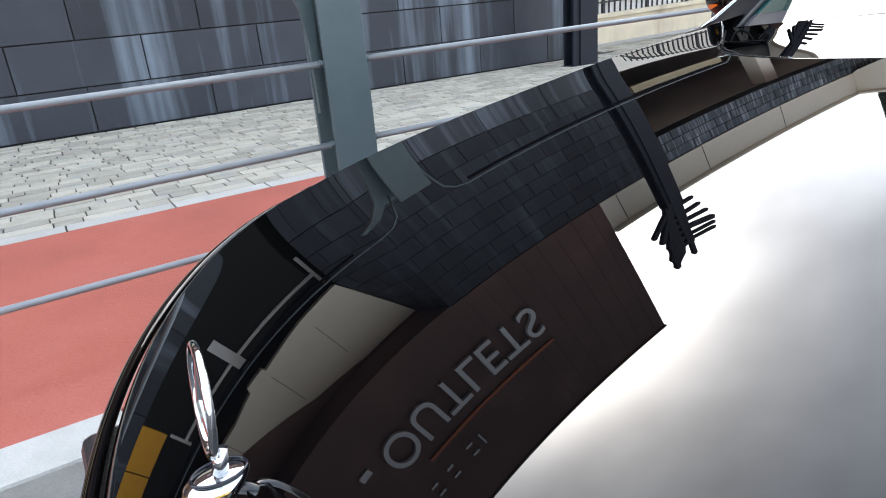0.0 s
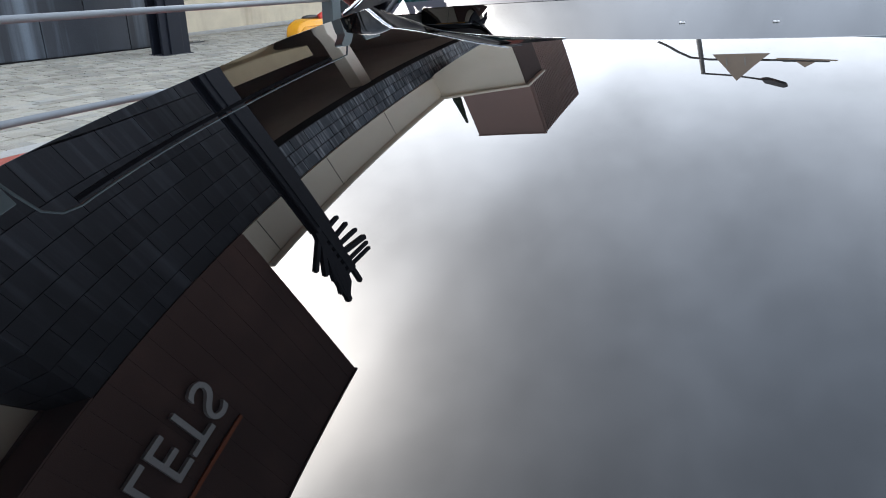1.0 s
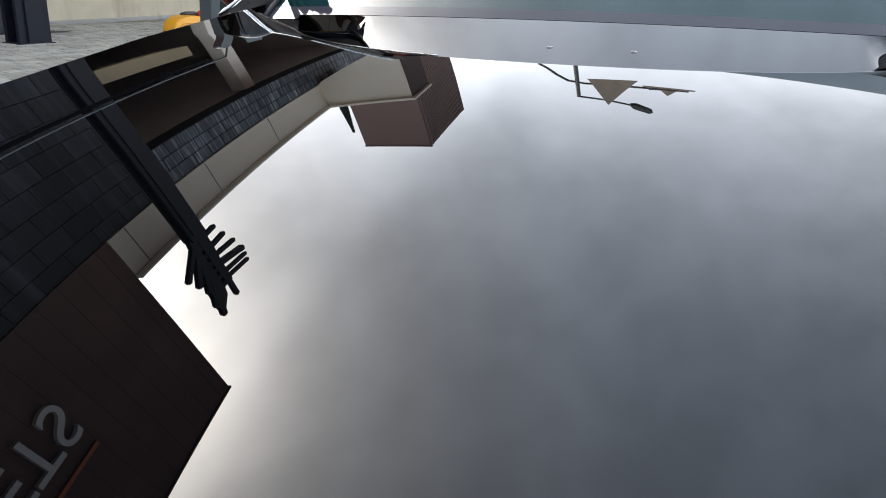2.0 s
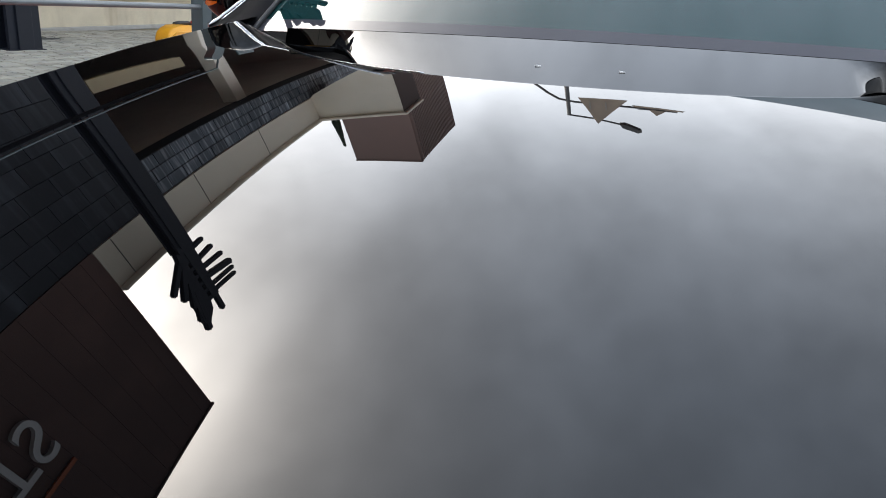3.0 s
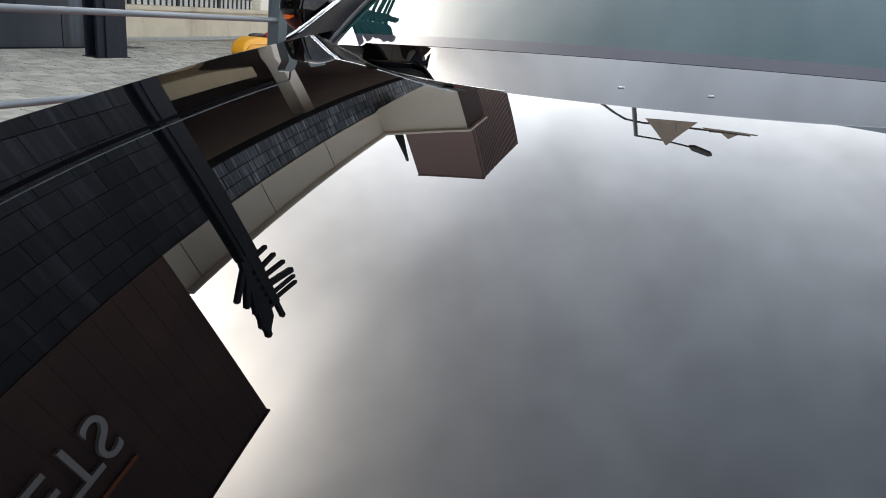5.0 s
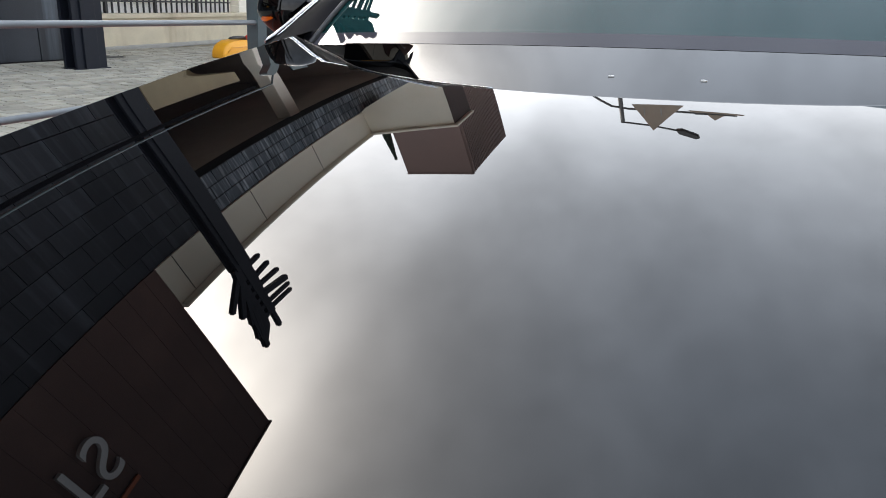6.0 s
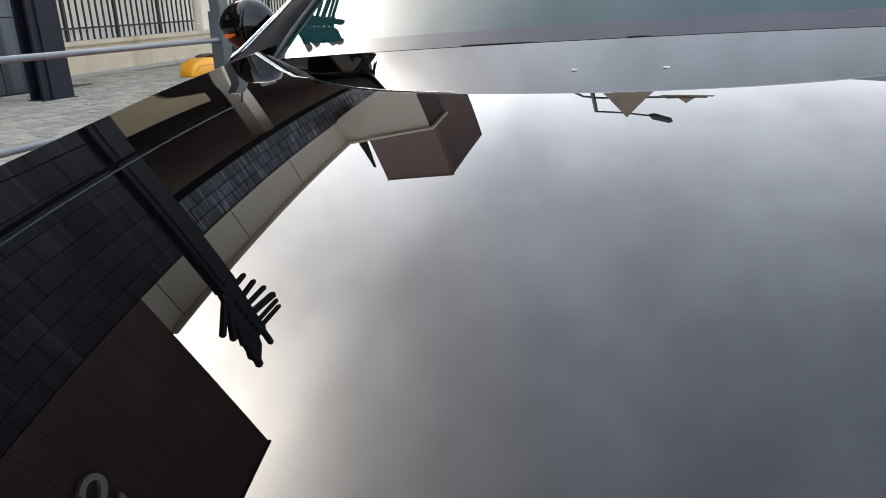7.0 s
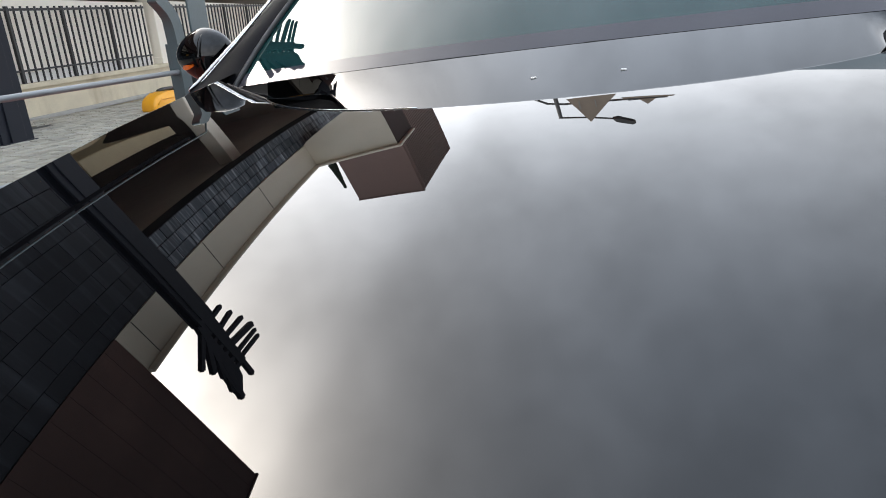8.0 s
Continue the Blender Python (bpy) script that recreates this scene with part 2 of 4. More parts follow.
def add_tube(bm, pts, r, sides=12, cap=True):
    """A round tube along a line of points; r is one radius or one for each point."""
    pts = [Vector(p) for p in pts]
    rs = r if isinstance(r, (list, tuple)) else [r] * len(pts)
    rings = []
    for i, p in enumerate(pts):
        d = (pts[min(i + 1, len(pts) - 1)] - pts[max(i - 1, 0)]).normalized()
        q = d.to_track_quat("Z", "Y")
        rings.append([bm.verts.new(p + q @ Vector((math.cos(a) * rs[i], math.sin(a) * rs[i], 0))) for a in [2 * math.pi * k / sides for k in range(sides)]])
    for a, b in zip(rings, rings[1:]):
        for k in range(sides):
            bm.faces.new((a[k], a[(k + 1) % sides], b[(k + 1) % sides], b[k]))
    if cap:
        bm.faces.new(rings[0][::-1])
        bm.faces.new(rings[-1])
    return bm


def tube(pts, r, sides=12):
    return add_tube(bmesh.new(), pts, r, sides)


def prism(poly, axis, lo, hi, bevel=0.0):
    """A flat outline drawn out along an axis (0, 1 or 2) from lo to hi."""
    bm = bmesh.new()

    def at(p, h):
        q = list(p)
        q.insert(axis, h)
        return q

    a = [bm.verts.new(at(p, lo)) for p in poly]
    b = [bm.verts.new(at(p, hi)) for p in poly]
    bm.faces.new(a)
    bm.faces.new(b[::-1])
    for i in range(len(poly)):
        j = (i + 1) % len(poly)
        bm.faces.new((a[i], b[i], b[j], a[j]))
    if bevel:
        bmesh.ops.bevel(bm, geom=bm.edges[:], offset=bevel, segments=2, profile=0.5, affect="EDGES")
    return bm


def grid(fn, nu, nv):
    """A sheet of nu x nv cells through fn(a, b), both from 0 to 1."""
    bm = bmesh.new()
    v = [[bm.verts.new(fn(i / nu, j / nv)) for j in range(nv + 1)] for i in range(nu + 1)]
    for i in range(nu):
        for j in range(nv):
            bm.faces.new((v[i][j], v[i + 1][j], v[i + 1][j + 1], v[i][j + 1]))
    return bm


def letters(text, size, depth, material, parent, at, width):
    """Raised letters on a wall that faces +x."""
    cu = bpy.data.curves.new("letters", "FONT")
    cu.body, cu.size, cu.extrude = text, size, depth
    tmp = new("letters", cu)
    dg = bpy.context.evaluated_depsgraph_get()
    me = bpy.data.meshes.new_from_object(tmp.evaluated_get(dg))
    bpy.data.objects.remove(tmp)
    xs = [v.co.x for v in me.vertices]
    ys = [v.co.y for v in me.vertices]
    k = width / (max(xs) - min(xs))
    kz = size / (max(ys) - min(ys))
    turn = Matrix(((0, 0, 1, 0), (1, 0, 0, 0), (0, 1, 0, 0), (0, 0, 0, 1)))
    me.transform(Matrix.Translation(at) @ turn @ Matrix.Diagonal((k, kz, 1, 1)) @ Matrix.Translation((-min(xs), -min(ys), 0)))
    me.materials.append(material)
    ob = new("lettering", me)
    ob.parent = parent
    me.transform(Matrix.Translation(-parent.location))
    return ob


# ---- plan ----
PZ = 0.12            # height of the pavement over the road
WX = -7.79           # face of the slate wall
GX = -9.4            # shop front, set back under the overhang
SX = -8.6            # upright panel over it, in place of a soffit
SLATE_TOP, LEDGE_TOP, BROWN_TOP = 5.06, 6.01, 9.43
WALL_Y0, WALL_Y1 = 2.42, 8.15
BROWN_Y1 = 6.17
LOW_TOP = 1.56
BAND_LO, BAND_HI = 4.16, 5.06
CEIL = 4.47          # ceiling of the parking storey

# ---- ground ----
bm = bmesh.new()
R = 900
vs = [bm.verts.new(p) for p in ((-R, -R, -0.02), (R, -R, -0.02), (R, R, -0.02), (-R, R, -0.02))]
bm.faces.new(vs)
tagged(part("ground", bm, ASPHALT), "wide dark asphalt ground reaching the horizon", "ground", kind="structure")
tagged(part("road", box((-1.43, -40, -0.015), (30, 80, 0.0)), ASPHALT), "grey asphalt road beside the kerb", "road", kind="structure")
path = tagged(part("path", box((-3.81, -40, -0.01), (-1.62, 80, PZ)), RED), "red coated footpath strip behind the kerb", "path", kind="structure")
base = tagged(part("pavement", box((-30, -40, -0.01), (-3.81, 80, PZ - 0.012)), JOINT), "pale stone paved pavement before the slate wall", "pavement", kind="structure")

# ---- slate wall, brown building and sign ----
wall = tagged(part("wall_slate", box((WX - 0.22, WALL_Y0, 0.0), (WX - 0.02, WALL_Y1, SLATE_TOP - 0.004)), SLATE_BACK), "dark blue-grey slate panel wall with pale streaks", "wall", kind="structure")
low_wall = tagged(part("wall_low", box((WX - 0.22, -14, 0.0), (WX - 0.02, WALL_Y0 - 0.002, LOW_TOP - 0.002)), SLATE_BACK), "low dark slate panel wall under the shop glass", "wall", kind="structure")
band = tagged(part("wall_band", box((WX - 0.24, WALL_Y1 + 0.002, BAND_LO), (WX - 0.02, 22, BAND_HI - 0.004)), SLATE_BACK), "band of small dark slate tiles over the opening", "wall", kind="structure")
brown = tagged(part("wall_brown", box((WX - 8.0, -22, SLATE_TOP + 0.004), (WX + 0.02, BROWN_Y1, BROWN_TOP)), BROWN), "tall dark brown clad facade above the slate wall", "facade", kind="structure")
for k in range(44):
    y = BROWN_Y1 - 0.30 - k * 0.45
    part("cladding_seam", box((WX + 0.018, y - 0.0025, SLATE_TOP + 0.01), (WX + 0.024, y + 0.0025, BROWN_TOP - 0.02)), BROWN_SIDE, brown)
tagged(part("coping", box((WX - 8.05, -22, BROWN_TOP), (WX + 0.06, BROWN_Y1 + 0.03, BROWN_TOP + 0.05), 0.01), BROWN), "thin dark metal coping along the brown facade", "coping", kind="structure")

# recessed shop front under the overhang
side_wall = tagged(part("wall_return", prism([(WX - 0.24, WALL_Y0 + 0.03), (GX - 0.3, WALL_Y0 - 0.02), (GX - 0.3, WALL_Y0 + 0.2), (WX - 0.24, WALL_Y0 + 0.2)], 2, 0.0, SLATE_TOP - 0.004), SLATE_BACK), "dark slate splayed return wall beside the recessed shop front", "wall", kind="structure")
tagged(part("soffit_brown", box((GX - 0.3, -22, SLATE_TOP - 0.03), (WX + 0.018, WALL_Y0 + 0.01, SLATE_TOP)), BROWN), "dark brown underside of the overhang", "soffit", kind="structure")
# Upright stand-in for the pale soffit, outlined to fit the camera's view.
fascia = tagged(part("fascia", prism([(-22, 3.62), (-1.72, 3.60), (-1.08, 3.48), (-1.04, 3.36), (-0.60, 3.36), (-0.58, 3.46), (0.50, 3.31), (1.45, 3.24), (2.13, 5.02), (-22, 5.02)], 0, SX - 0.2, SX), BEIGE), "pale beige upright panel in place of a soffit over the recessed shop glass", "fascia", kind="structure")
for y in (0.60, -0.62, -2.1, -3.6, -5.1):
    part("joint", box((SX - 0.004, y - 0.005, 3.64), (SX + 0.003, y + 0.005, 4.6)), JOINT, fascia)
# Wedge whose sloping outline is shaped to fit the camera's view.
part("brown_drop", prism([(2.13, 4.96), (0.77, 4.99), (-0.49, 4.77), (-2.05, 4.13), (-4.2, 3.25), (-22, 3.25), (-22, SLATE_TOP - 0.032), (2.2, SLATE_TOP - 0.032)], 0, SX + 0.004, SX + 0.03), BROWN, fascia, "dark brown wedge over the pale panel")

shop = thing("shop_window", "dark shop glazing with a white steel frame", "window", (GX, -3, 0.0), kind="structure")
part("pane", box((GX - 0.16, -20, 0.0), (GX - 0.12, WALL_Y0 + 0.1, 3.8)), DARK_GLASS, shop)
part("transom", box((GX - 0.115, -2.62, 2.89), (GX - 0.05, 1.46, 2.97), 0.004), WHITE, shop)
for y, z0, z1, w in ((1.48, 2.42, 3.24, 0.07), (-0.78, 2.26, 3.25, 0.23), (-2.60, 2.5, 3.1, 0.06)):
    part("mullion", box((GX - 0.113, y - w / 2, z0), (GX - 0.045, y + w / 2, z1), 0.004), WHITE, shop)
part("yellow_panel", box((GX - 0.115, -3.46, 1.60), (GX - 0.06, -2.62, 2.42), 0.003), YELLOW, shop, "yellow-orange panel")
part("yellow_panel", box((GX - 0.115, -4.4, 1.60), (GX - 0.06, -3.49, 2.42), 0.003), YELLOW, shop, "yellow-orange panel")

sign = thing("wall_sign", "raised pale letters below a thin orange line on the brown facade", "sign", (WX + 0.02, 1.4, 6.18))
letters("OUTLETS", 0.84, 0.04, SIGN_WHITE, sign, (WX + 0.075, -0.66, 6.21), 4.27)
part("underline", box((WX + 0.026, -0.10, 7.38), (WX + 0.07, 3.60, 7.46), 0.004), SIGN_ORANGE, sign, "thin orange line")
for y0, y1 in ((0.94, 0.98), (0.56, 0.74), (-0.06, 0.12), (-0.56, -0.38), (-1.08, -0.90)):
    for z0, z1 in ((7.90, 7.96), (8.18, 8.24)) if y1 - y0 > 0.1 else ((7.90, 8.24),):
        part("bar", box((WX + 0.026, y0, z0), (WX + 0.06, y1, z1), 0.004), SIGN_WHITE, sign, "plain pale bar")
part("bar", box((WX + 0.026, -1.25, 6.28), (WX + 0.075, -0.98, 6.44), 0.004), SIGN_WHITE, sign, "plain pale bar")

# ---- parking storey behind the opening, ledge and second block ----
LY1 = 14.66
ledge = tagged(part("ledge", box((WX - 0.30, BROWN_Y1 + 0.002, BAND_HI), (WX + 0.03, LY1, LEDGE_TOP - 0.10)), BEIGE), "beige rendered parapet band above the slate tiles", "parapet", kind="structure")
for y in (6.60, 9.1, 11.74):
    part("joint", box((WX + 0.022, y - 0.008, BAND_HI + 0.01), (WX + 0.034, y + 0.008, LEDGE_TOP - 0.11)), SLATE_BACK, ledge)
prof = [(WX - 0.34, LEDGE_TOP - 0.10), (WX + 0.06, LEDGE_TOP - 0.10), (WX + 0.12, LEDGE_TOP - 0.05), (WX + 0.12, LEDGE_TOP), (WX - 0.34, LEDGE_TOP)]
tagged(part("ledge_moulding", prism(prof, 1, BROWN_Y1 + 0.004, LY1 - 0.12), BEIGE), "beige projecting moulding on top of the parapet", "moulding", kind="structure")
outline = [(WX - 6, BAND_HI), (WX, BAND_HI), (-7.66, 4.92), (-5.36, 3.55), (-5.36, LEDGE_TOP - 0.1), (WX - 6, LEDGE_TOP - 0.1)]
block = tagged(part("wall_block", prism(outline, 1, LY1 + 0.002, 16.2), BEIGE), "plain beige block that stands out from the facade", "building", kind="structure")
part("moulding", box((WX - 6, LY1 - 0.115, LEDGE_TOP - 0.098), (-5.24, 16.2, LEDGE_TOP), 0.03), BEIGE, block)
# Thin sheet that turns the block's street side dark brown.
part("side_panel", box((-5.36, LY1 + 0.02, 3.60), (-5.34, 16.18, LEDGE_TOP - 0.1)), BROWN_SIDE, block, "dark brown sheet on the block's street side")
tagged(part("ceiling_parking", box((-22, WALL_Y1 + 0.004, CEIL), (WX - 0.245, 22, CEIL + 0.2)), DARK_INSIDE), "dark soffit of the open parking storey", "ceiling", kind="structure")
# The underside's dark look is put into this separate black sheet.
tagged(part("soffit", box((-8.95, WALL_Y1 + 0.19, CEIL - 0.03), (WX - 0.25, 21.79, CEIL - 0.004)), SLATE_BACK), "black sheet set under the ceiling behind the slate band", "soffit", kind="structure")
tagged(part("wall_parking_back", box((-22.2, WALL_Y1, 0), (-22.0, 26, CEIL + 0.2)), DARK_INSIDE), "dark back wall of the parking storey", "wall", kind="structure")
tagged(part("wall_parking_side", box((-22, WALL_Y1 - 0.02, 0), (WX - 0.245, WALL_Y1 + 0.18, CEIL - 0.002)), DARK_INSIDE), "dark brown side wall of the opening", "wall", kind="structure")
tagged(part("wall_parking_end", box((-22, 21.8, 0), (WX - 0.25, 22.0, CEIL - 0.003)), DARK_INSIDE), "dark brown end wall of the parking storey", "wall", kind="structure")

# ---- cream wall with the fence and the column ----
FX = -8.78
# sloped gently upward along the street to fit the camera's view
RISE = Matrix.Identity(4)
RISE[2][1] = 0.022
RISE[2][3] = -0.022 * 9.2
cream = tagged(part("wall_cream", box((FX - 0.25, WALL_Y1 + 0.2, 0.0), (FX, 20.4, 0.60), m=RISE), BEIGE_WALL), "low weathered cream wall with rough foot", "wall", kind="structure")
part("coping", box((FX - 0.30, WALL_Y1 + 0.2, 0.602), (FX + 0.05, 20.4, 0.68), 0.012, m=RISE), BEIGE_WALL, cream)
part("foot", box((FX + 0.002, WALL_Y1 + 0.2, 0.08), (FX + 0.05, 20.4, 0.16), 0.015, m=RISE), KERB, cream)
col = thing("column", "square beige rendered column beside the fence under the dark soffit", "column", (-9.05, 13.38, 0.6), kind="structure")
part("shaft", box((-9.25, 13.15, 0.60), (-8.86, 13.62, CEIL - 0.035), 0.02), COLUMN, col)
part("base", box((-9.27, 13.12, 0.60), (-8.84, 13.64, 0.90), 0.015), COLUMN, col)
tagged(part("lintel", box((FX - 0.12, 9.22, 2.52), (FX - 0.02, 12.0, 2.78), 0.01), TAN), "tan beam above the fence", "beam", kind="structure")
tagged(part("wall_pale", box((-9.2, WALL_Y1 + 0.2, 0.1), (-9.05, 13.1, 2.0)), COLUMN), "pale wall behind the fence", "wall", kind="structure")
tagged(part("wall_pale_rear", box((-9.2, 13.66, 0.1), (-9.05, 20.4, 2.05)), COLUMN), "pale wall behind the rear fence", "wall", kind="structure")
bar_mesh, post_mesh = None, None


def fence_run(y0, y1):
    """Bars and posts between a lower and an upper rail on the cream wall."""
    global bar_mesh, post_mesh
    f = thing("fence", "black steel bar fence on the cream wall", "fence", (FX - 0.1, (y0 + y1) / 2, 0.66), "fence runs")
    part("rail", box((FX - 0.125, y0, 0.86), (FX - 0.085, y1, 0.89), m=RISE), FENCE, f)
    part("rail", box((FX - 0.125, y0, 1.79), (FX - 0.085, y1, 1.83), m=RISE), FENCE, f)
    part("plinth_panel", box((FX - 0.20, y0, 0.682), (FX - 0.14, y1, 0.84), m=RISE), WHITE, f, "pale foot panel")
    n, y = 0, y0 + 0.03
    while y < y1:
        post = n % 8 == 0
        mesh = post_mesh if post else bar_mesh
        if mesh is None:
            w = 0.026 if post else 0.0125
            ob = part("fence_post" if post else "bar", box((FX - 0.105 - w, -w, 0.68), (FX - 0.105 + w, w, 1.86)), FENCE, None)
            ob.data.transform(Matrix.Translation((-f.location.x, 0, -f.location.z)))
            if post:
                post_mesh = ob.data
            else:
                bar_mesh = ob.data
        else:
            ob = new("fence_post" if post else "bar", mesh)
        ob.parent = f
        ob.location = (0, y - f.location.y, 0.022 * (y - 9.2))
        n += 1
        y += 0.147
    return f


fence_run(8.20, 12.84)
fence_run(13.70, 19.0)

# ---- yellow plastic barrier on the pavement ----
YX, YY = -6.95, 9.70
yb = thing("plastic_barrier", "rounded yellow plastic barrier with a red end lying on the pavement", "barrier", (YX, YY + 0.7, PZ))
hump = [(0.0, -0.008), (0.005, 0.10), (0.05, 0.18), (0.14, 0.24), (0.30, 0.275), (0.52, 0.288), (0.80, 0.275), (1.10, 0.26), (1.22, 0.20), (1.25, -0.008)]
part("body", prism([(YY + a, PZ + b) for a, b in hump], 0, YX - 0.13, YX + 0.13, 0.035), YELLOW_PLASTIC, yb, smooth=True)
part("side_ridge", tube([(YX + 0.128, YY + 0.10, PZ + 0.10), (YX + 0.13, YY + 0.22, PZ + 0.18), (YX + 0.13, YY + 1.10, PZ + 0.19)], 0.014, 8), YELLOW_PLASTIC, yb, smooth=True)
part("grip", tube([(YX - 0.09, YY + 0.48, PZ + 0.285), (YX - 0.09, YY + 0.60, PZ + 0.305), (YX - 0.09, YY + 0.86, PZ + 0.305), (YX - 0.09, YY + 0.98, PZ + 0.265)], 0.035, 12), BLACK_PLASTIC, yb, "black carrying grip", True)
part("red_end", tube([(YX - 0.05, YY + 0.92, PZ + 0.27), (YX - 0.05, YY + 1.05, PZ + 0.30), (YX - 0.05, YY + 1.45, PZ + 0.29), (YX - 0.05, YY + 1.62, PZ + 0.18), (YX - 0.05, YY + 1.64, PZ - 0.008)], [0.07, 0.085, 0.09, 0.09, 0.09], 16), RED_PLASTIC, yb, "red end piece", True)

# ---- tall navy column with its crown of slats ----
X2, Y2 = -6.93, 6.95
lc = thing("light_column", "tall dark navy steel column with a crown of slats", "lamp post", (X2, Y2, PZ - 0.012))
zt = 5.69
for x0, x1 in ((X2 + 0.07, X2 + 0.11), (X2 - 0.10, X2 - 0.06)):
    part("flange", prism([(Y2 - 0.24, PZ - 0.012), (Y2 + 0.24, PZ - 0.012), (Y2 + 0.20, zt), (Y2 - 0.20, zt)], 0, x0, x1, 0.003), NAVY, lc)
part("web", box((X2 - 0.06, Y2 - 0.10, PZ - 0.012), (X2 + 0.07, Y2 + 0.10, zt), 0.004), NAVY, lc)
part("cover_strip", box((X2 + 0.11, Y2 - 0.12, PZ), (X2 + 0.135, Y2 + 0.10, zt - 0.1), 0.004), NAVY, lc)
part("foot_plate", box((X2 - 0.12, Y2 - 0.27, PZ - 0.012), (X2 + 0.14, Y2 + 0.27, PZ + 0.008), 0.003), NAVY, lc)
right_leaf = [(0.22, -0.03), (0.20, 0.40), (0.16, 0.76), (0.15, 1.26), (-0.04, 1.25), (-0.05, -0.03)]
left_leaf = [(-0.22, -0.03), (-0.12, -0.03), (-0.13, 1.25), (-0.18, 1.40), (-0.50, 1.66), (-0.53, 1.43), (-0.50, 1.20), (-0.46, 0.93), (-0.34, 0.55)]
for poly in (right_leaf, left_leaf):
    part("crown_plate", prism([(Y2 + a, zt + b) for a, b in poly], 0, X2 - 0.05, X2 + 0.05, 0.006), NAVY, lc)
for z0, z1 in ((-0.03, 0.30), (0.40, 0.49), (0.59, 0.68), (0.78, 0.86), (0.96, 1.05), (1.15, 1.25)):
    part("crossbar", box((X2 - 0.04, Y2 - 0.14, zt + z0), (X2 + 0.04, Y2 - 0.03, zt + z1), 0.004), NAVY, lc)
for y0, z0, y1, z1, r in ((0.15, 0.12, 0.52, 0.12, 0.045), (0.12, 0.40, 0.63, 0.39, 0.045), (0.10, 0.60, 0.76, 0.68, 0.045), (0.10, 0.80, 0.85, 0.97, 0.06), (0.10, 1.03, 0.83, 1.13, 0.04), (0.10, 1.17, 0.80, 1.27, 0.04),
                          (-0.20, 0.14, -0.73, 0.58, 0.05), (-0.22, 0.28, -0.59, 0.83, 0.055), (-0.28, 0.58, -0.49, 1.08, 0.05), (-0.29, 0.83, -0.49, 1.68, 0.06), (-0.36, 1.0, -0.55, 1.40, 0.045), (0.08, 1.15, 0.06, 1.62, 0.05)):
    d = Vector((0, y1 - y0, z1 - z0))
    m = Matrix.Translation((X2, Y2 + y0, zt + z0)) @ d.to_track_quat("Z", "X").to_matrix().to_4x4()
    slat = part("slat", box((-r, -r * 0.9, 0), (r, r * 0.9, d.length), 0.012, m), NAVY, lc)
    part("end_cap", tube([(X2, Y2 + y1, zt + z1), (X2, Y2 + y1 + 0.02 * d.y / d.length, zt + z1 + 0.02 * d.z / d.length)], r * 0.75, 10), NAVY, slat)

# ---- steel railing along the path ----
RX, RY = -2.050, 0.0
POSTS = (-1.45, 1.03, 3.51, 5.90)


def at_rail(y, z):
    return (RX + RY * (y - 1), y, z + 0.010 * (y - 1) * (z < 1.05))


for i, z in enumerate((0.989, 0.684, 0.376)):
    rail = thing("railing_tube", "grey round steel railing tube between the posts", "railing", (RX, 0, z), "railing tubes")
    for y0, y1 in ((-9.0, -1.47), (-1.43, 1.01), (1.05, 3.47), (3.51, 9.0)):
        part("bar", tube([at_rail(y0, z), at_rail(y1, z)], 0.0125, 14), TUBE, rail, smooth=True)
    for y in POSTS[:3]:
        part("sleeve", tube([at_rail(y - 0.03, z), at_rail(y + 0.03, z)], 0.0105, 12), TUBE, rail)
TOP_Z = 1.44
for y0, y1 in zip(POSTS, POSTS[1:3]):
    rail = thing("top_rail", "thin blue-grey steel top rail bent down into the posts", "railing", (RX + RY * (y0 - 1), y0 + 0.12, PZ), "top rails")
    ends = [(0.105, 0.14), (0.105, 0.9), (0.105, 1.20), (0.115, 1.27), (0.15, TOP_Z - 0.055), (0.20, TOP_Z - 0.015), (0.27, TOP_Z)]
    line = [(y0 + d, z) for d, z in ends] + [(y1 - d + 0.02, z) for d, z in reversed(ends[3:] if y1 < 2 else [(0.21, 0.95), (0.21, 1.20), (0.215, 1.29), (0.235, 1.34), (0.275, 1.372), (0.33, TOP_Z - 0.004), (0.42, TOP_Z)])]
    upper = [(y0 + 0.30, TOP_Z - 0.004), (y1 - 0.40, TOP_Z - 0.004)]
    lower = [(y0 + 0.30, TOP_Z - 0.022), (y1 - 0.40, TOP_Z - 0.022)]
    xr = RX + RY * (y1 - 1.5)
    part("under_bar", prism(upper + lower[::-1], 0, xr - 0.050, xr - 0.044), TRIM, rail, "dark flat bar")
    part("bent_tube", tube([at_rail(y, z) for y, z in line], 0.0055, 12), STEEL_BLUE, rail, smooth=True)


def rounded(poly, times=2):
    """Cuts the corners of an outline into smooth bends."""
    for n in range(times):
        poly = [q for a, b in zip(poly, poly[1:] + poly[:1]) for q in ((a[0] * 0.75 + b[0] * 0.25, a[1] * 0.75 + b[1] * 0.25), (a[0] * 0.25 + b[0] * 0.75, a[1] * 0.25 + b[1] * 0.75))]
    return poly


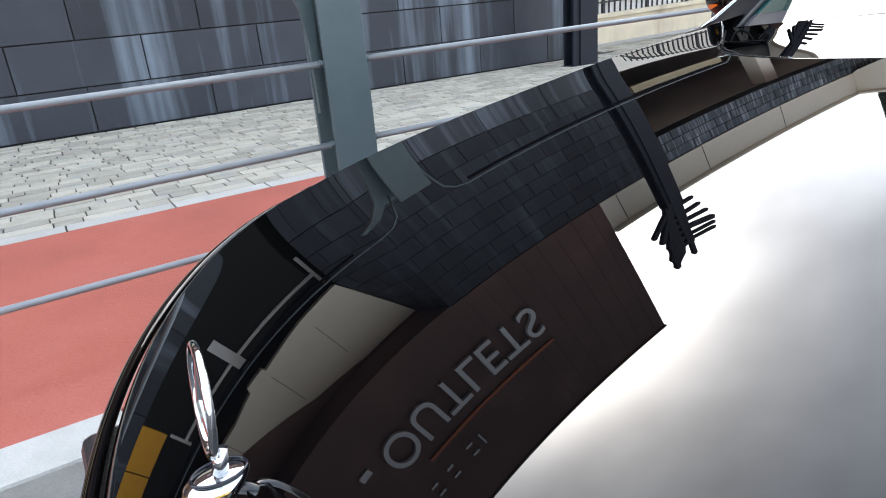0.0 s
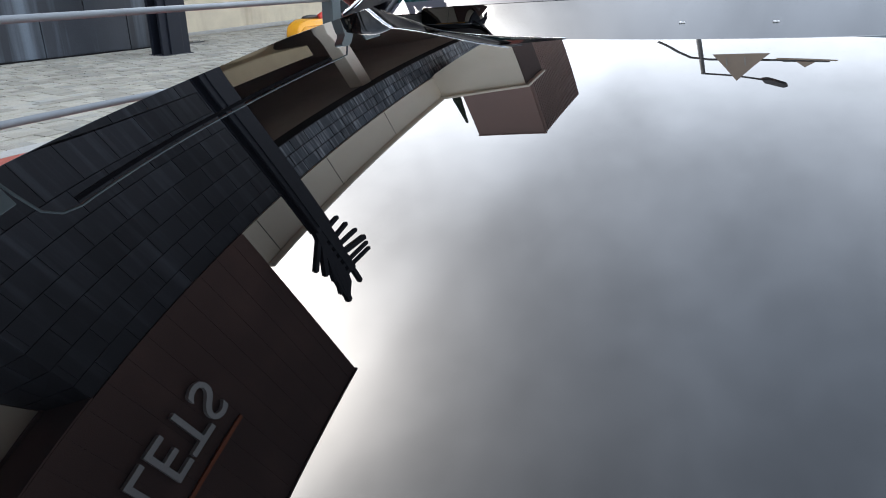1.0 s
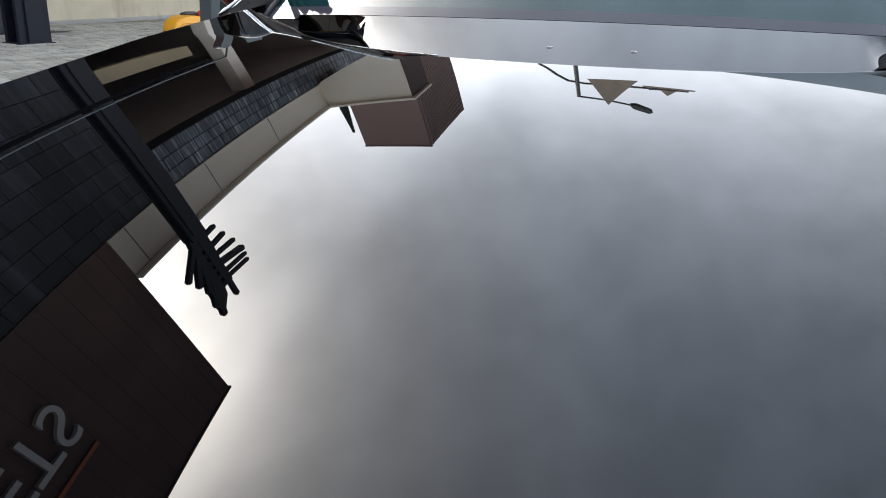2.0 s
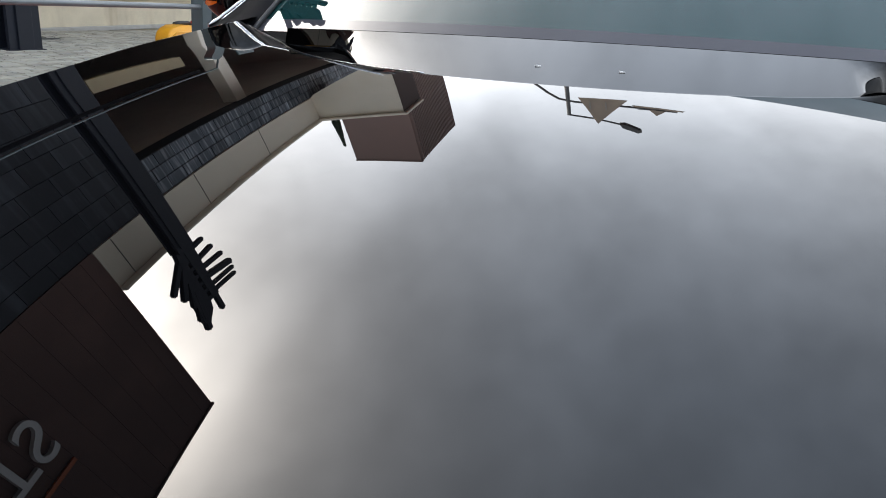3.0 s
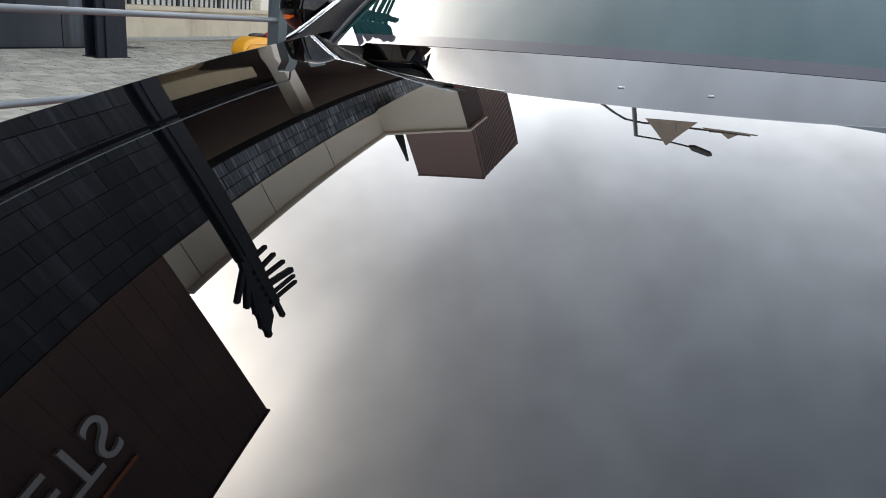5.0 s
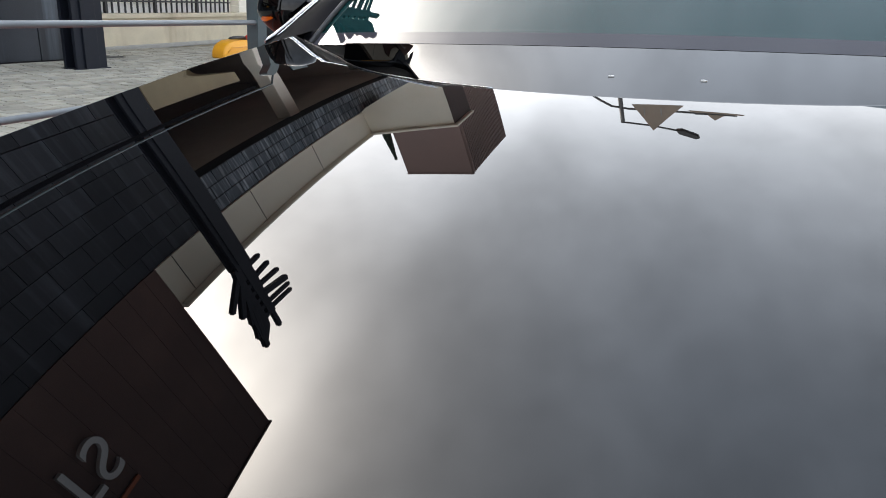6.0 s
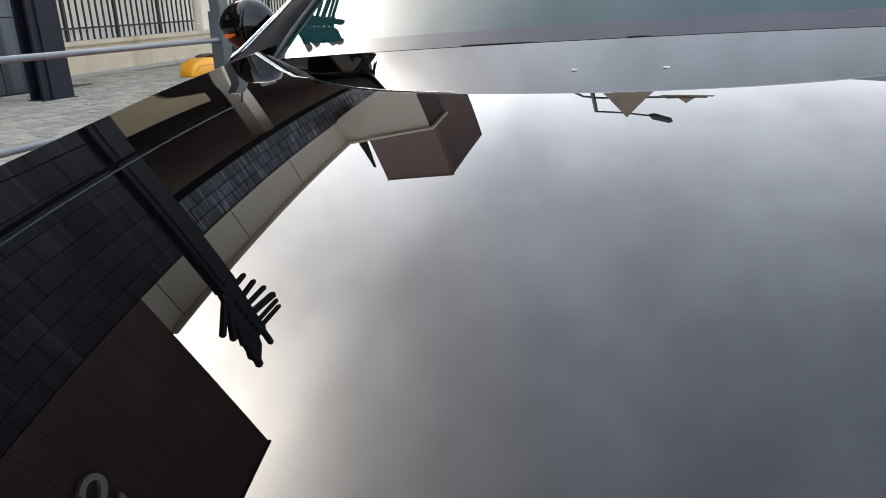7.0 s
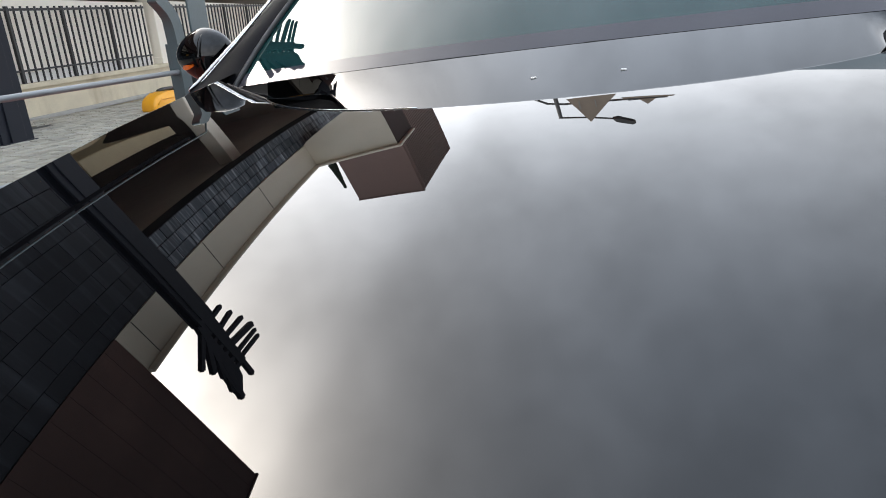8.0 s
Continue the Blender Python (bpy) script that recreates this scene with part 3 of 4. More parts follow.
def railing_post(y):
    x = RX + RY * (y - 1)
    rise = 0.010 * (y - 1)
    top = 1.33 if y < 2 else 1.375
    low = 1.326 if y < 2 else 1.15
    p = thing("railing_post", "blue-grey painted steel railing post between the tubes", "post", (x, y, PZ), "railing posts")
    part("front_plate", box((x + 0.014, y - 0.075, PZ), (x + 0.026, y + 0.10, top), 0.003), STEEL_BLUE, p)
    part("web", box((x - 0.13, y - 0.02, PZ), (x + 0.013, y + 0.0, low), 0.002), STEEL_BLUE, p)
    part("back_plate", box((x - 0.15, y - 0.075, PZ), (x - 0.13, y + 0.10, low), 0.003), STEEL_BLUE, p)
    if y > 2:
        fin = [(-0.348, 1.357), (-0.27, 1.305), (-0.230, 1.253), (-0.218, 1.17), (-0.220, 1.089), (-0.232, 0.95), (-0.225, PZ + 0.02), (-0.225, PZ), (-0.15, PZ), (-0.15, PZ + 0.02), (-0.15, 0.95), (-0.140, 1.10), (-0.142, 1.20), (-0.158, 1.28), (-0.21, 1.34), (-0.27, 1.38)]
        part("curved_fin", prism(rounded([(y + a, b) for a, b in fin]), 0, x - 0.03, x + 0.02), STEEL_BLUE, p)
        part("gusset", prism([(y - 0.16, PZ), (y - 0.07, PZ), (y - 0.07, 1.30), (y - 0.15, 1.28), (y - 0.135, 1.1)], 0, x - 0.09, x - 0.07), STEEL_BLUE, p)
        return finish_post(p, x, y, rise)
    pts = [(y - 0.085, 0.80), (y - 0.090, 1.05), (y - 0.105, 1.18), (y - 0.15, 1.28), (y - 0.22, 1.345), (y - 0.30, 1.375)]
    back = [(a + w, b + h) for (a, b), w, h in zip(pts, (0.01, 0.03, 0.05, 0.055, 0.04, 0.014), (0, 0, 0.01, 0.02, 0.02, 0.012))]
    part("curved_fin", prism(pts + back[::-1], 0, x - 0.085, x - 0.06), STEEL_BLUE, p)
    return finish_post(p, x, y, rise)


def finish_post(p, x, y, rise):
    """Foot plate and the collars round the tubes."""
    part("foot_plate", box((x - 0.19, y - 0.12, PZ), (x + 0.05, y + 0.14, PZ + 0.012), 0.003), STEEL_BLUE, p)
    for z in (0.989, 0.684, 0.376):
        for d in (-0.088, 0.098):
            part("collar", tube([(x, y + d, z + rise), (x, y + d + 0.012, z + rise)], 0.0155, 12), STEEL_BLUE, p)
    return p


for y in POSTS[:3]:
    railing_post(y)

# ---- far building, finial, road sign and lamp ----
far = thing("far_building", "tall brown clad building with ribbed side", "building", (-19, 50, 0))
FT = 21.9
part("wall", prism([(-22.15, 44.9), (-15.82, 43.65), (-15.33, 53.7), (-22.0, 53.7)], 2, -0.02, FT), FAR_BROWN, far)
for k in range(28):
    f = (k + 0.5) / 28
    x, y = -15.82 + 0.49 * f, 43.65 + 10.05 * f
    part("side_rib", box((x - 0.02, y - 0.10, 0), (x + 0.20, y + 0.10, FT - 0.1)), FAR_BROWN, far)
    # Shade between the ribs is put into darker brown strips.
    part("side_groove", box((x - 0.02, y + 0.102, 0), (x + 0.06, y + 0.272, FT - 0.1)), BROWN_SIDE, far)
part("roof_edge", prism([(-22.2, 44.85), (-15.78, 43.6), (-15.72, 43.9), (-22.14, 45.15)], 2, FT, FT + 0.12), FAR_BROWN, far)
tip = thing("conifer", "dark pointed conifer top behind the parapet", "tree", (-22.8, 45, 0))
part("trunk", tube([(-22.8, 45, -0.02), (-22.85, 45, 18.5)], [0.3, 0.06], 8), GREY_STEEL, tip)
bm = bmesh.new()
for k in range(110):
    z = 6 + 14.2 * k / 110
    r = 0.10 + 1.25 * (1 - k / 110)
    for j in range(16):
        a = random.random() * 6.28
        add_tube(bm, [(-22.80, 45, z), (-22.80 + r * math.cos(a), 45 + r * math.sin(a), z - 0.3 * r)], [0.16, 0.05], 4)
part("crown", bm, GREEN, tip)

gantry = thing("street_lamp", "grey street lamp with a long arm and warning signs", "street lamp", (-1.4, 18, 0))
part("pole", tube([(-1.4, 18, 0), (-1.4, 18, 7.38)], [0.11, 0.06], 12), GREY_STEEL, gantry, smooth=True)
part("lamp_arm", tube([(-1.45, 18, 7.36), (-0.6, 18, 7.52), (0.15, 18, 7.73)], 0.04, 8), GREY_STEEL, gantry)
part("lamp_head", prism([(0.08, 7.68), (0.26, 7.66), (0.70, 7.90), (0.74, 7.98), (0.62, 8.04), (0.16, 7.84)], 1, 17.85, 18.15, 0.02), GREY_STEEL, gantry)
part("sign_arm", tube([(-2.45, 18, 5.70), (-2.21, 18, 5.97), (-1.98, 18, 6.29), (-1.67, 18, 6.60), (-1.19, 18, 6.74), (0.3, 18, 6.85), (1.68, 18, 6.90)], 0.05, 8), GREY_STEEL, gantry)
part("warning_sign", prism([(-1.10, 6.48), (0.33, 6.50), (-0.55, 7.72)], 1, 17.9, 17.93, 0.01), SIGN_BACK, gantry, "tan triangular sign back")
part("small_sign", prism([(0.92, 6.88), (1.40, 6.90), (1.14, 7.16)], 1, 17.9, 17.93, 0.01), SIGN_BACK, gantry, "tan triangular sign back")
part("sign_plate", prism([(0.44, 6.72), (1.92, 6.80), (1.86, 6.86), (0.50, 6.80)], 1, 17.9, 17.93, 0.005), SIGN_BACK, gantry, "thin tan plate edge")
part("sign_frame", box((0.62, 17.93, 6.84), (1.72, 17.97, 6.92)), GREY_STEEL, gantry)
for x in (-0.76, -0.30):
    part("clamp", box((x - 0.015, 17.86, 6.66), (x + 0.015, 17.898, 7.02)), KERB, gantry, "pale clamp strip")

# ---- the black car ----
HOOD = [
    [1.06364, 0.07509, -0.02795, 0.00514, -0.00917, 0.00655, -0.00129, 0.00245, -0.00468],
    [0.06501, -0.02116, -0.00168, -0.00506, 0.00012, 0.00106, 0.00419, -0.00360],
    [-0.09460, 0.00710, -0.00648, 0.01554, -0.00667, -0.00249, 0.00087],
    [-0.04976, 0.01733, -0.00763, -0.00180, 0.00135, 0.00030],
    [0.01333, -0.01537, 0.00648, -0.00134, -0.00091],
    [0.00278, -0.00064, 0.00075, 0.00094],
    [-0.00463, 0.00069, -0.00015],
    [-0.00313, -0.00128],
    [0.00507],
]
CX = 0.09            # the car's middle line


def hood_z(x, y):
    """Crown of the bonnet as a polynomial, rows by powers across and columns by powers along."""
    u, v = x / 0.8, (y - 0.6) / 0.6
    z = 0.0
    for row in reversed(HOOD):
        q = 0.0
        for k in reversed(row):
            q = q * v + k
        z = z * u + q
    return z


def ease(t):
    t = min(max(t, 0.0), 1.0)
    return t * t * (3 - 2 * t)


def half_width(y):
    """Half the width of the bonnet, from the middle line."""
    d = min(max(y, 0.3), 1.2) - 0.5
    w = CX + 0.6134 + 0.2132 * d + -0.1889 * d * d + 0.5202 * d ** 3 + -0.3134 * d ** 4
    w += 0.27 * max(y - 1.2, 0.0)
    q = min(max((0.3 - y) / (0.3 - YF), 0.0), 1.0)
    return w * (1 - q ** 1.8) ** 0.5 + 0.001


def skin_z(x, y):
    """The crown, carried on towards the foot of the pillars."""
    if y < 1.12:
        return hood_z(x, y)
    return hood_z(CX + (x - CX) * half_width(1.12) / half_width(y), 1.12) + 0.045 * (y - 1.12)


def cowl_y(x):
    """Rear edge of the bonnet."""
    d = min(max(x - 0.05, -0.55), 0.30)
    y = 0.789 + 0.0575 * d + 1.4558 * d * d + 1.8120 * d ** 3 + 2.8461 * d ** 4
    return min(y + 1.45 * max(-0.50 - x, 0.0) + 1.5 * max(x - 0.35, 0.0), 1.85)


YF = -0.042          # front end of the bonnet
car = thing("car", "glossy black limousine parked along the kerb", "car", (CX, 1.5, 0))


def bonnet(a, b):
    """a runs across, b from front to back, with a rolled edge at the back."""
    s = 2 * a - 1
    f = min(b / 0.994, 1.0)
    kb = max(0.0, (b - 0.994) / 0.006)
    x = CX + s * 0.6
    for k in range(4):
        y = YF + (cowl_y(x) - YF) * f
        x = CX + s * half_width(y)
    return (x, y + 0.002 * kb, skin_z(x, y) - 0.016 * kb * kb)


part("bonnet", grid(bonnet, 260, 240), PAINT, car, smooth=True)


def wing(side):
    """Tight rounding along the bonnet's edge, then the flank; a runs down, b from front to back."""
    def f(a, b):
        y = YF + 0.002 + (2.0 - YF) * b ** 1.5
        w = half_width(y)
        slope = (half_width(y + 0.004) - half_width(y - 0.004)) / 0.008
        k = math.hypot(1, slope)
        nx, ny = side / k, -slope / k
        x = CX + side * w
        z = skin_z(x, y)
        fall = (skin_z(x - nx * 0.01, y - ny * 0.01) - z) / 0.01
        d0 = math.atan(max(fall, 0.0))
        r = 0.022
        d = d0 + (1.5 - d0) * min(a / 0.6, 1.0)
        out, down = r * (math.sin(d) - math.sin(d0)), r * (math.cos(d0) - math.cos(d))
        if a > 0.6:
            t = (a - 0.6) / 0.4
            out, down = out + 0.03 * t, down + 0.5 * t
        return (x + nx * out, y + ny * out, z - down)
    return f


for side in (-1, 1):
    wing_ob = part("wing", grid(wing(side), 24, 180), PAINT, car, smooth=True)
    part("side_trim", tube([Vector(wing(side)(0.55, 0.02 + 0.30 * k / 40)) + Vector((side * 0.008, -0.008, 0)) for k in range(41)], 0.006, 8), PAINT, wing_ob, smooth=True)
    part("headlamp", grid(lambda a, b: tuple(Vector(wing(side)(0.64 + 0.12 * b, 0.03 + 0.16 * a)) + Vector((side * 0.010, -0.007, 0))), 24, 6), GLASS_FRIT, wing_ob, "dark glossy headlamp cover", True)
bm = bmesh.new()
for k in range(9):
    x = CX - 0.16 + 0.04 * k
    add_tube(bm, [(x, YF - 0.012, 0.86), (x, YF - 0.02, 0.55)], 0.008, 8)
part("grille", bm, CHROME, car, "chrome upright grille bars")
part("front_panel", box((CX - 0.30, YF - 0.005, 0.30), (CX + 0.30, YF + 0.05, 0.88), 0.01), BLACK_PLASTIC, car)
part("bumper", tube([(CX - 0.78, 0.55, 0.50), (CX - 0.76, 0.25, 0.50), (CX - 0.55, 0.0, 0.50), (CX - 0.2, -0.09, 0.50), (CX + 0.2, -0.09, 0.50), (CX + 0.55, 0.0, 0.50), (CX + 0.76, 0.25, 0.50), (CX + 0.78, 0.55, 0.50)], 0.07, 14), PAINT, car, smooth=True)
part("inner_panel", grid(lambda a, b: (CX + (2 * a - 1) * half_width(0.15 + 1.5 * b) * 0.95, 0.15 + 1.5 * b, hood_z(CX + (2 * a - 1) * half_width(0.15 + 1.5 * b) * 0.95, 0.15 + 1.5 * b) - 0.09), 40, 40), BLACK_PLASTIC, car)


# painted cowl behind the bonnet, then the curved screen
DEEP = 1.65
# Point on the camera's path; scaling about it leaves the view unchanged.
VIEW_POINT = Vector((0.0, 0.155, 1.147))


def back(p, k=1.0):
    """Scales the screen and its pillars outward from the camera, which keeps their place in the view."""
    return VIEW_POINT + (Vector(p) - VIEW_POINT) * DEEP * k


def glass_foot(x):
    d = x - 0.05
    return 1.05 + 0.37 * d * d, 1.1205 + 0.0539 * d - 0.0343 * d * d


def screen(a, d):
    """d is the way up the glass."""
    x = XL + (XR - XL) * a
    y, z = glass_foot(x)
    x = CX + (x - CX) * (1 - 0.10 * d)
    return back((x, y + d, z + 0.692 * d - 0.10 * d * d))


def cowl_front(x):
    y = cowl_y(x) + 0.004 + 0.11 * ease((-0.13 - x) / 0.26) + 0.05 * ease((x - 0.16) / 0.25)
    return min(y, glass_foot(x)[0] - 0.003)


def cowl(a, b):
    """a runs across, b from the rear edge of the bonnet to the foot of the glass."""
    x = -0.50 + (0.80 + 0.50) * a
    y = cowl_front(x)
    y1, z1 = glass_foot(x)
    front = Vector((x, y, min(z1 - (0.32 + 0.25 * ease((-0.12 - x) / 0.3)) * (y1 - y), skin_z(x, y)) - 0.003))
    rear = Vector((x, y1, z1)) + Vector((0, 0.004, 0.002))
    f = max((b - 0.04) / 0.96, 0.0)
    p = front.lerp(rear, f)
    drop = 0.014 * (1 - b / 0.04) ** 2 if b < 0.04 else 0.0
    return (p.x, p.y, p.z - drop)


XL, XR = -0.63, 0.76
UP = 0.31


def channel(x0, x1):
    """Black trough between the rear edge of the bonnet and the cowl; the gap's deep shade is put into its colour."""
    def f(a, b):
        x = x0 + (x1 - x0) * a
        ya = cowl_y(x) - 0.006
        qa = Vector((x, ya, skin_z(x, ya) - 0.010))
        if x > -0.49:
            qb = Vector(cowl((x + 0.50) / 1.30, 0.04)) + Vector((0, 0.008, -0.006))
        else:
            xf = -0.49 + (x + 0.49) * 0.35
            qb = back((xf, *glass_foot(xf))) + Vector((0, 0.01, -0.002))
        p = qa.lerp(qb, b)
        return (p.x, p.y, p.z - 0.012 * math.sin(math.pi * b))
    return f


for x0, x1 in ((-0.80, -0.17), (0.15, 0.8)):
    # Deep shade of the gap comes from the sheet's near-black colour.
    sc = part("scuttle", grid(channel(x0, x1), 60, 10), GAP_BLACK, car, "near-black channel sheet for the shaded gap behind the bonnet", True)
    part("seal", tube([Vector(channel(x0, x1)(k / 40, 0.35)) + Vector((0, 0, 0.008)) for k in range(41)], 0.003, 8), TRIM, sc, smooth=True)
# Added chrome beads imitate the highlight on the rolled painted edge.
part("bonnet_lip", tube([Vector(bonnet(0.03 + 0.30 * k / 60, 0.994)) + Vector((0, 0.0005, 0.0002)) for k in range(61)], [0.0017 - 0.0011 * k / 60 for k in range(61)], 8), CHROME, car, "chrome bead for the glint along the rolled edge", True)
part("bonnet_lip", tube([Vector(bonnet(0.75 + 0.2 * k / 40, 0.994)) + Vector((0, 0.0005, 0.0)) for k in range(41)], [0.0006 + 0.0010 * k / 40 for k in range(41)], 8), CHROME, car, "chrome bead for the glint along the rolled edge", True)
cowl_ob = part("cowl", grid(cowl, 140, 40), PAINT, car, "glossy black cowl with washer jets", True)
for x in (-0.062, 0.040):
    p = Vector(cowl((x + 0.50) / 1.30, 0.67))
    part("washer_jet", box(p + Vector((-0.0035, -0.002, -0.001)), p + Vector((0.0035, 0.002, 0.0010)), 0.0004), WHITE, cowl_ob, "small pale washer jet")
BORDER_UP = 0.028
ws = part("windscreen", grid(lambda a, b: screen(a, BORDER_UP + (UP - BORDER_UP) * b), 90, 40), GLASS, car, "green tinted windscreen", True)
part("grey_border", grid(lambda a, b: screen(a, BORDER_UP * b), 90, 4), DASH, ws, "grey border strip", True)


def gap_floor(a, b):
    """Flat grey strip between the cowl and the foot of the glass."""
    x = -0.50 + 1.30 * a
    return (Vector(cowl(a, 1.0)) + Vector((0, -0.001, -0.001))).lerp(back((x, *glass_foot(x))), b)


part("foot_strip", grid(gap_floor, 90, 4), DASH, ws, "grey strip behind the cowl", True)
part("foot_seal", tube([Vector(cowl(k / 80, 1.0)) + Vector((0, 0.002, 0.0)) for k in range(81)], 0.0008, 6), GAP_BLACK, ws, "thin black seal along the foot")
for x0, x1 in ((-0.225, -0.12), (-0.004, 0.025)):
    part("wiper_tip", tube([Vector(screen((x0 + (x1 - x0) * k / 4 - XL) / (XR - XL), 0.001)) + Vector((0, -0.001, 0.0003)) for k in range(5)], [0.0009, 0.0020, 0.0016, 0.0012, 0.0005], 6), BLACK_PLASTIC, car, "black wiper tip")

OUTER = [(-0.715, 1.25, 1.055), (-0.688, 1.27, 1.078), (-0.643, 1.34, 1.141), (-0.633, 1.40, 1.175), (-0.615, 1.47, 1.221), (-0.585, 1.56, 1.285), (-0.55, 1.64, 1.335)]
INNER = [(-0.606, 1.225, 1.06), (-0.598, 1.234, 1.075), (-0.592, 1.303, 1.121), (-0.581, 1.363, 1.163), (-0.561, 1.436, 1.217), (-0.53, 1.52, 1.28), (-0.50, 1.60, 1.33)]


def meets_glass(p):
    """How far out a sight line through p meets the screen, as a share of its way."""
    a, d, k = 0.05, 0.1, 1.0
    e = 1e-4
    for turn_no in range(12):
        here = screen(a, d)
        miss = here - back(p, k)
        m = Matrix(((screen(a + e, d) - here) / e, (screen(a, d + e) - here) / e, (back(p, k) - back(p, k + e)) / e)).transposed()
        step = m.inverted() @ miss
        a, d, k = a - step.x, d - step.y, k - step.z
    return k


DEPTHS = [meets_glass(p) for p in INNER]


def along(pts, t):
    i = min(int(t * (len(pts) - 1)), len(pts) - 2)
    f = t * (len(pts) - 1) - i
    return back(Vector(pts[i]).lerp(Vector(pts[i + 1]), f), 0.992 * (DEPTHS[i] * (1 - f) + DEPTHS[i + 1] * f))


for side in (-1, 1):
    def flip(p):
        return Vector((p[0] if side < 0 else 2 * CX - p[0], p[1], p[2]))

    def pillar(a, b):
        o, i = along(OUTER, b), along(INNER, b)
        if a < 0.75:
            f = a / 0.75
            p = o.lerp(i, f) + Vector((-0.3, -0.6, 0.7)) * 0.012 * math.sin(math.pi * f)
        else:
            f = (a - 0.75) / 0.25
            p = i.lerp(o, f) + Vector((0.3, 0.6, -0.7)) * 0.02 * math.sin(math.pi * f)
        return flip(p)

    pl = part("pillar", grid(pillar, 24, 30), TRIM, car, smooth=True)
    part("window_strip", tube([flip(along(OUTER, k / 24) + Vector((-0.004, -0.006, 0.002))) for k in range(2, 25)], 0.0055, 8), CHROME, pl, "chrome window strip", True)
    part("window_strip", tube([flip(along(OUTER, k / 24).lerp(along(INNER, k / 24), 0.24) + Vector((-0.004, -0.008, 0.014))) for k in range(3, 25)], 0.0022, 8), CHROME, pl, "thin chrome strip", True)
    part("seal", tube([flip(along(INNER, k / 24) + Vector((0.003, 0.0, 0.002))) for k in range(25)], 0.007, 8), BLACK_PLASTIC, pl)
    # door mirror
    mx, my, mz = CX + side * 1.37, 2.30, 1.105
    bm = bmesh.new()
    bmesh.ops.create_uvsphere(bm, u_segments=28, v_segments=18, radius=1.0)
    for v in bm.verts:
        c = v.co
        s = 1 - 0.22 * max(c.x * side, 0)
        v.co = Vector((mx + c.x * 0.106, my + c.y * 0.08 * (1.0 if c.y < 0 else 0.6), mz + c.z * 0.092 * s))
    mirror = part("door_mirror", bm, PAINT, car, smooth=True)
    part("indicator", grid(lambda a, b: (mx + side * (0.006 + 0.080 * a), my - 0.081 + 0.05 * a * a - 0.002 + 0.004 * b, mz - 0.024 - 0.004 * a - 0.016 * b * math.sin(math.pi * (0.1 + 0.8 * a))), 10, 3), AMBER, mirror, "amber indicator strip", True)
    part("shell_ridge", tube([(mx + side * (-0.03 + 0.012 * math.cos(t)), my - 0.079 * math.cos(t), mz + 0.078 * math.sin(t)) for t in [-1.2 + 2.4 * k / 16 for k in range(17)]], 0.007, 8), PAINT, mirror, "raised shell ridge", True)
    part("mirror_foot", tube([(mx - side * 0.07, my + 0.02, mz - 0.05), (mx - side * 0.26, my + 0.05, mz - 0.11)], [0.032, 0.042], 10), BLACK_PLASTIC, mirror)
part("roof", grid(lambda a, b: (CX + (2 * a - 1) * (0.93 - 0.10 * ease(b * 3)), 2.22 + 0.10 * (2 * a - 1) ** 2 + (1.98 - 0.10 * (2 * a - 1) ** 2) * b, 1.425 + 0.03 * math.sin(math.pi * b) - 0.03 * (2 * a - 1) ** 2 - 0.055 * b), 24, 24), PAINT, car, smooth=True)
for side in (-1, 1):
    part("body_side", grid(lambda a, b: (CX + side * (1.09 + 0.05 * math.sin(math.pi * a)), 2.0 + 2.8 * b, 0.28 + 0.74 * a), 10, 20), PAINT, car, smooth=True)
    part("side_window", grid(lambda a, b: (CX + side * (1.08 - 0.22 * a), 2.0 + 0.50 * a + (2.3 - 0.8 * a) * b, 1.04 + 0.36 * a), 8, 10), GLASS, car, smooth=True)
    for y in (0.45, 3.65):
        part("tyre", tube([(CX + side * 0.68, y, 0.345), (CX + side * 0.70, y, 0.345), (CX + side * 0.87, y, 0.345), (CX + side * 0.89, y, 0.345)], [0.30, 0.345, 0.345, 0.30], 28), TYRE, car)
part("rear_window", grid(lambda a, b: (CX + (2 * a - 1) * (0.80 + 0.06 * b), 4.20 + 0.50 * b, 1.365 - 0.38 * b), 12, 8), GLASS, car, smooth=True)
part("tail", box((CX - 0.95, 3.9, 0.28), (CX + 0.95, 4.85, 1.0), 0.12), PAINT, car)
part("floor_pan", box((CX - 0.9, 0.3, 0.22), (CX + 0.9, 4.6, 0.34)), BLACK_PLASTIC, car)
part("dashboard", box((CX - 0.8, 2.0, 0.6), (CX + 0.8, 2.4, 0.98), 0.05), BLACK_PLASTIC, car)

# standing emblem on the bonnet
sx, sy = 0.006, 0.024
sz = hood_z(sx, sy)
star = part("emblem", bmesh.new(), CHROME, car, "chrome standing ring emblem")
bm = bmesh.new()
TURN = radians(-4)


def on_ring(a, r):
    u, v = r * math.cos(a), r * math.sin(a)
    return (sx - 0.004 + u * math.cos(TURN), sy + 0.001 + u * math.sin(TURN) + 0.10 * v, sz + 0.051 + v)


ring = [on_ring(2 * math.pi * k / 40, 0.0295) for k in range(41)]
add_tube(bm, ring, 0.0024, 10, cap=False)
part("ring", bm, CHROME, star, smooth=True)
for k in range(3):
    a = math.pi / 2 + 2 * math.pi * k / 3
    part("spoke", tube([on_ring(0, 0), on_ring(a, 0.029)], [0.0032, 0.0012], 6), CHROME, star)
part("stem", tube([(sx, sy, sz + 0.004), (sx, sy + 0.004, sz + 0.021)], [0.005, 0.0035], 12), CHROME, star, smooth=True)
bm = bmesh.new()
bmesh.ops.create_uvsphere(bm, u_segments=32, v_segments=16, radius=1.0)
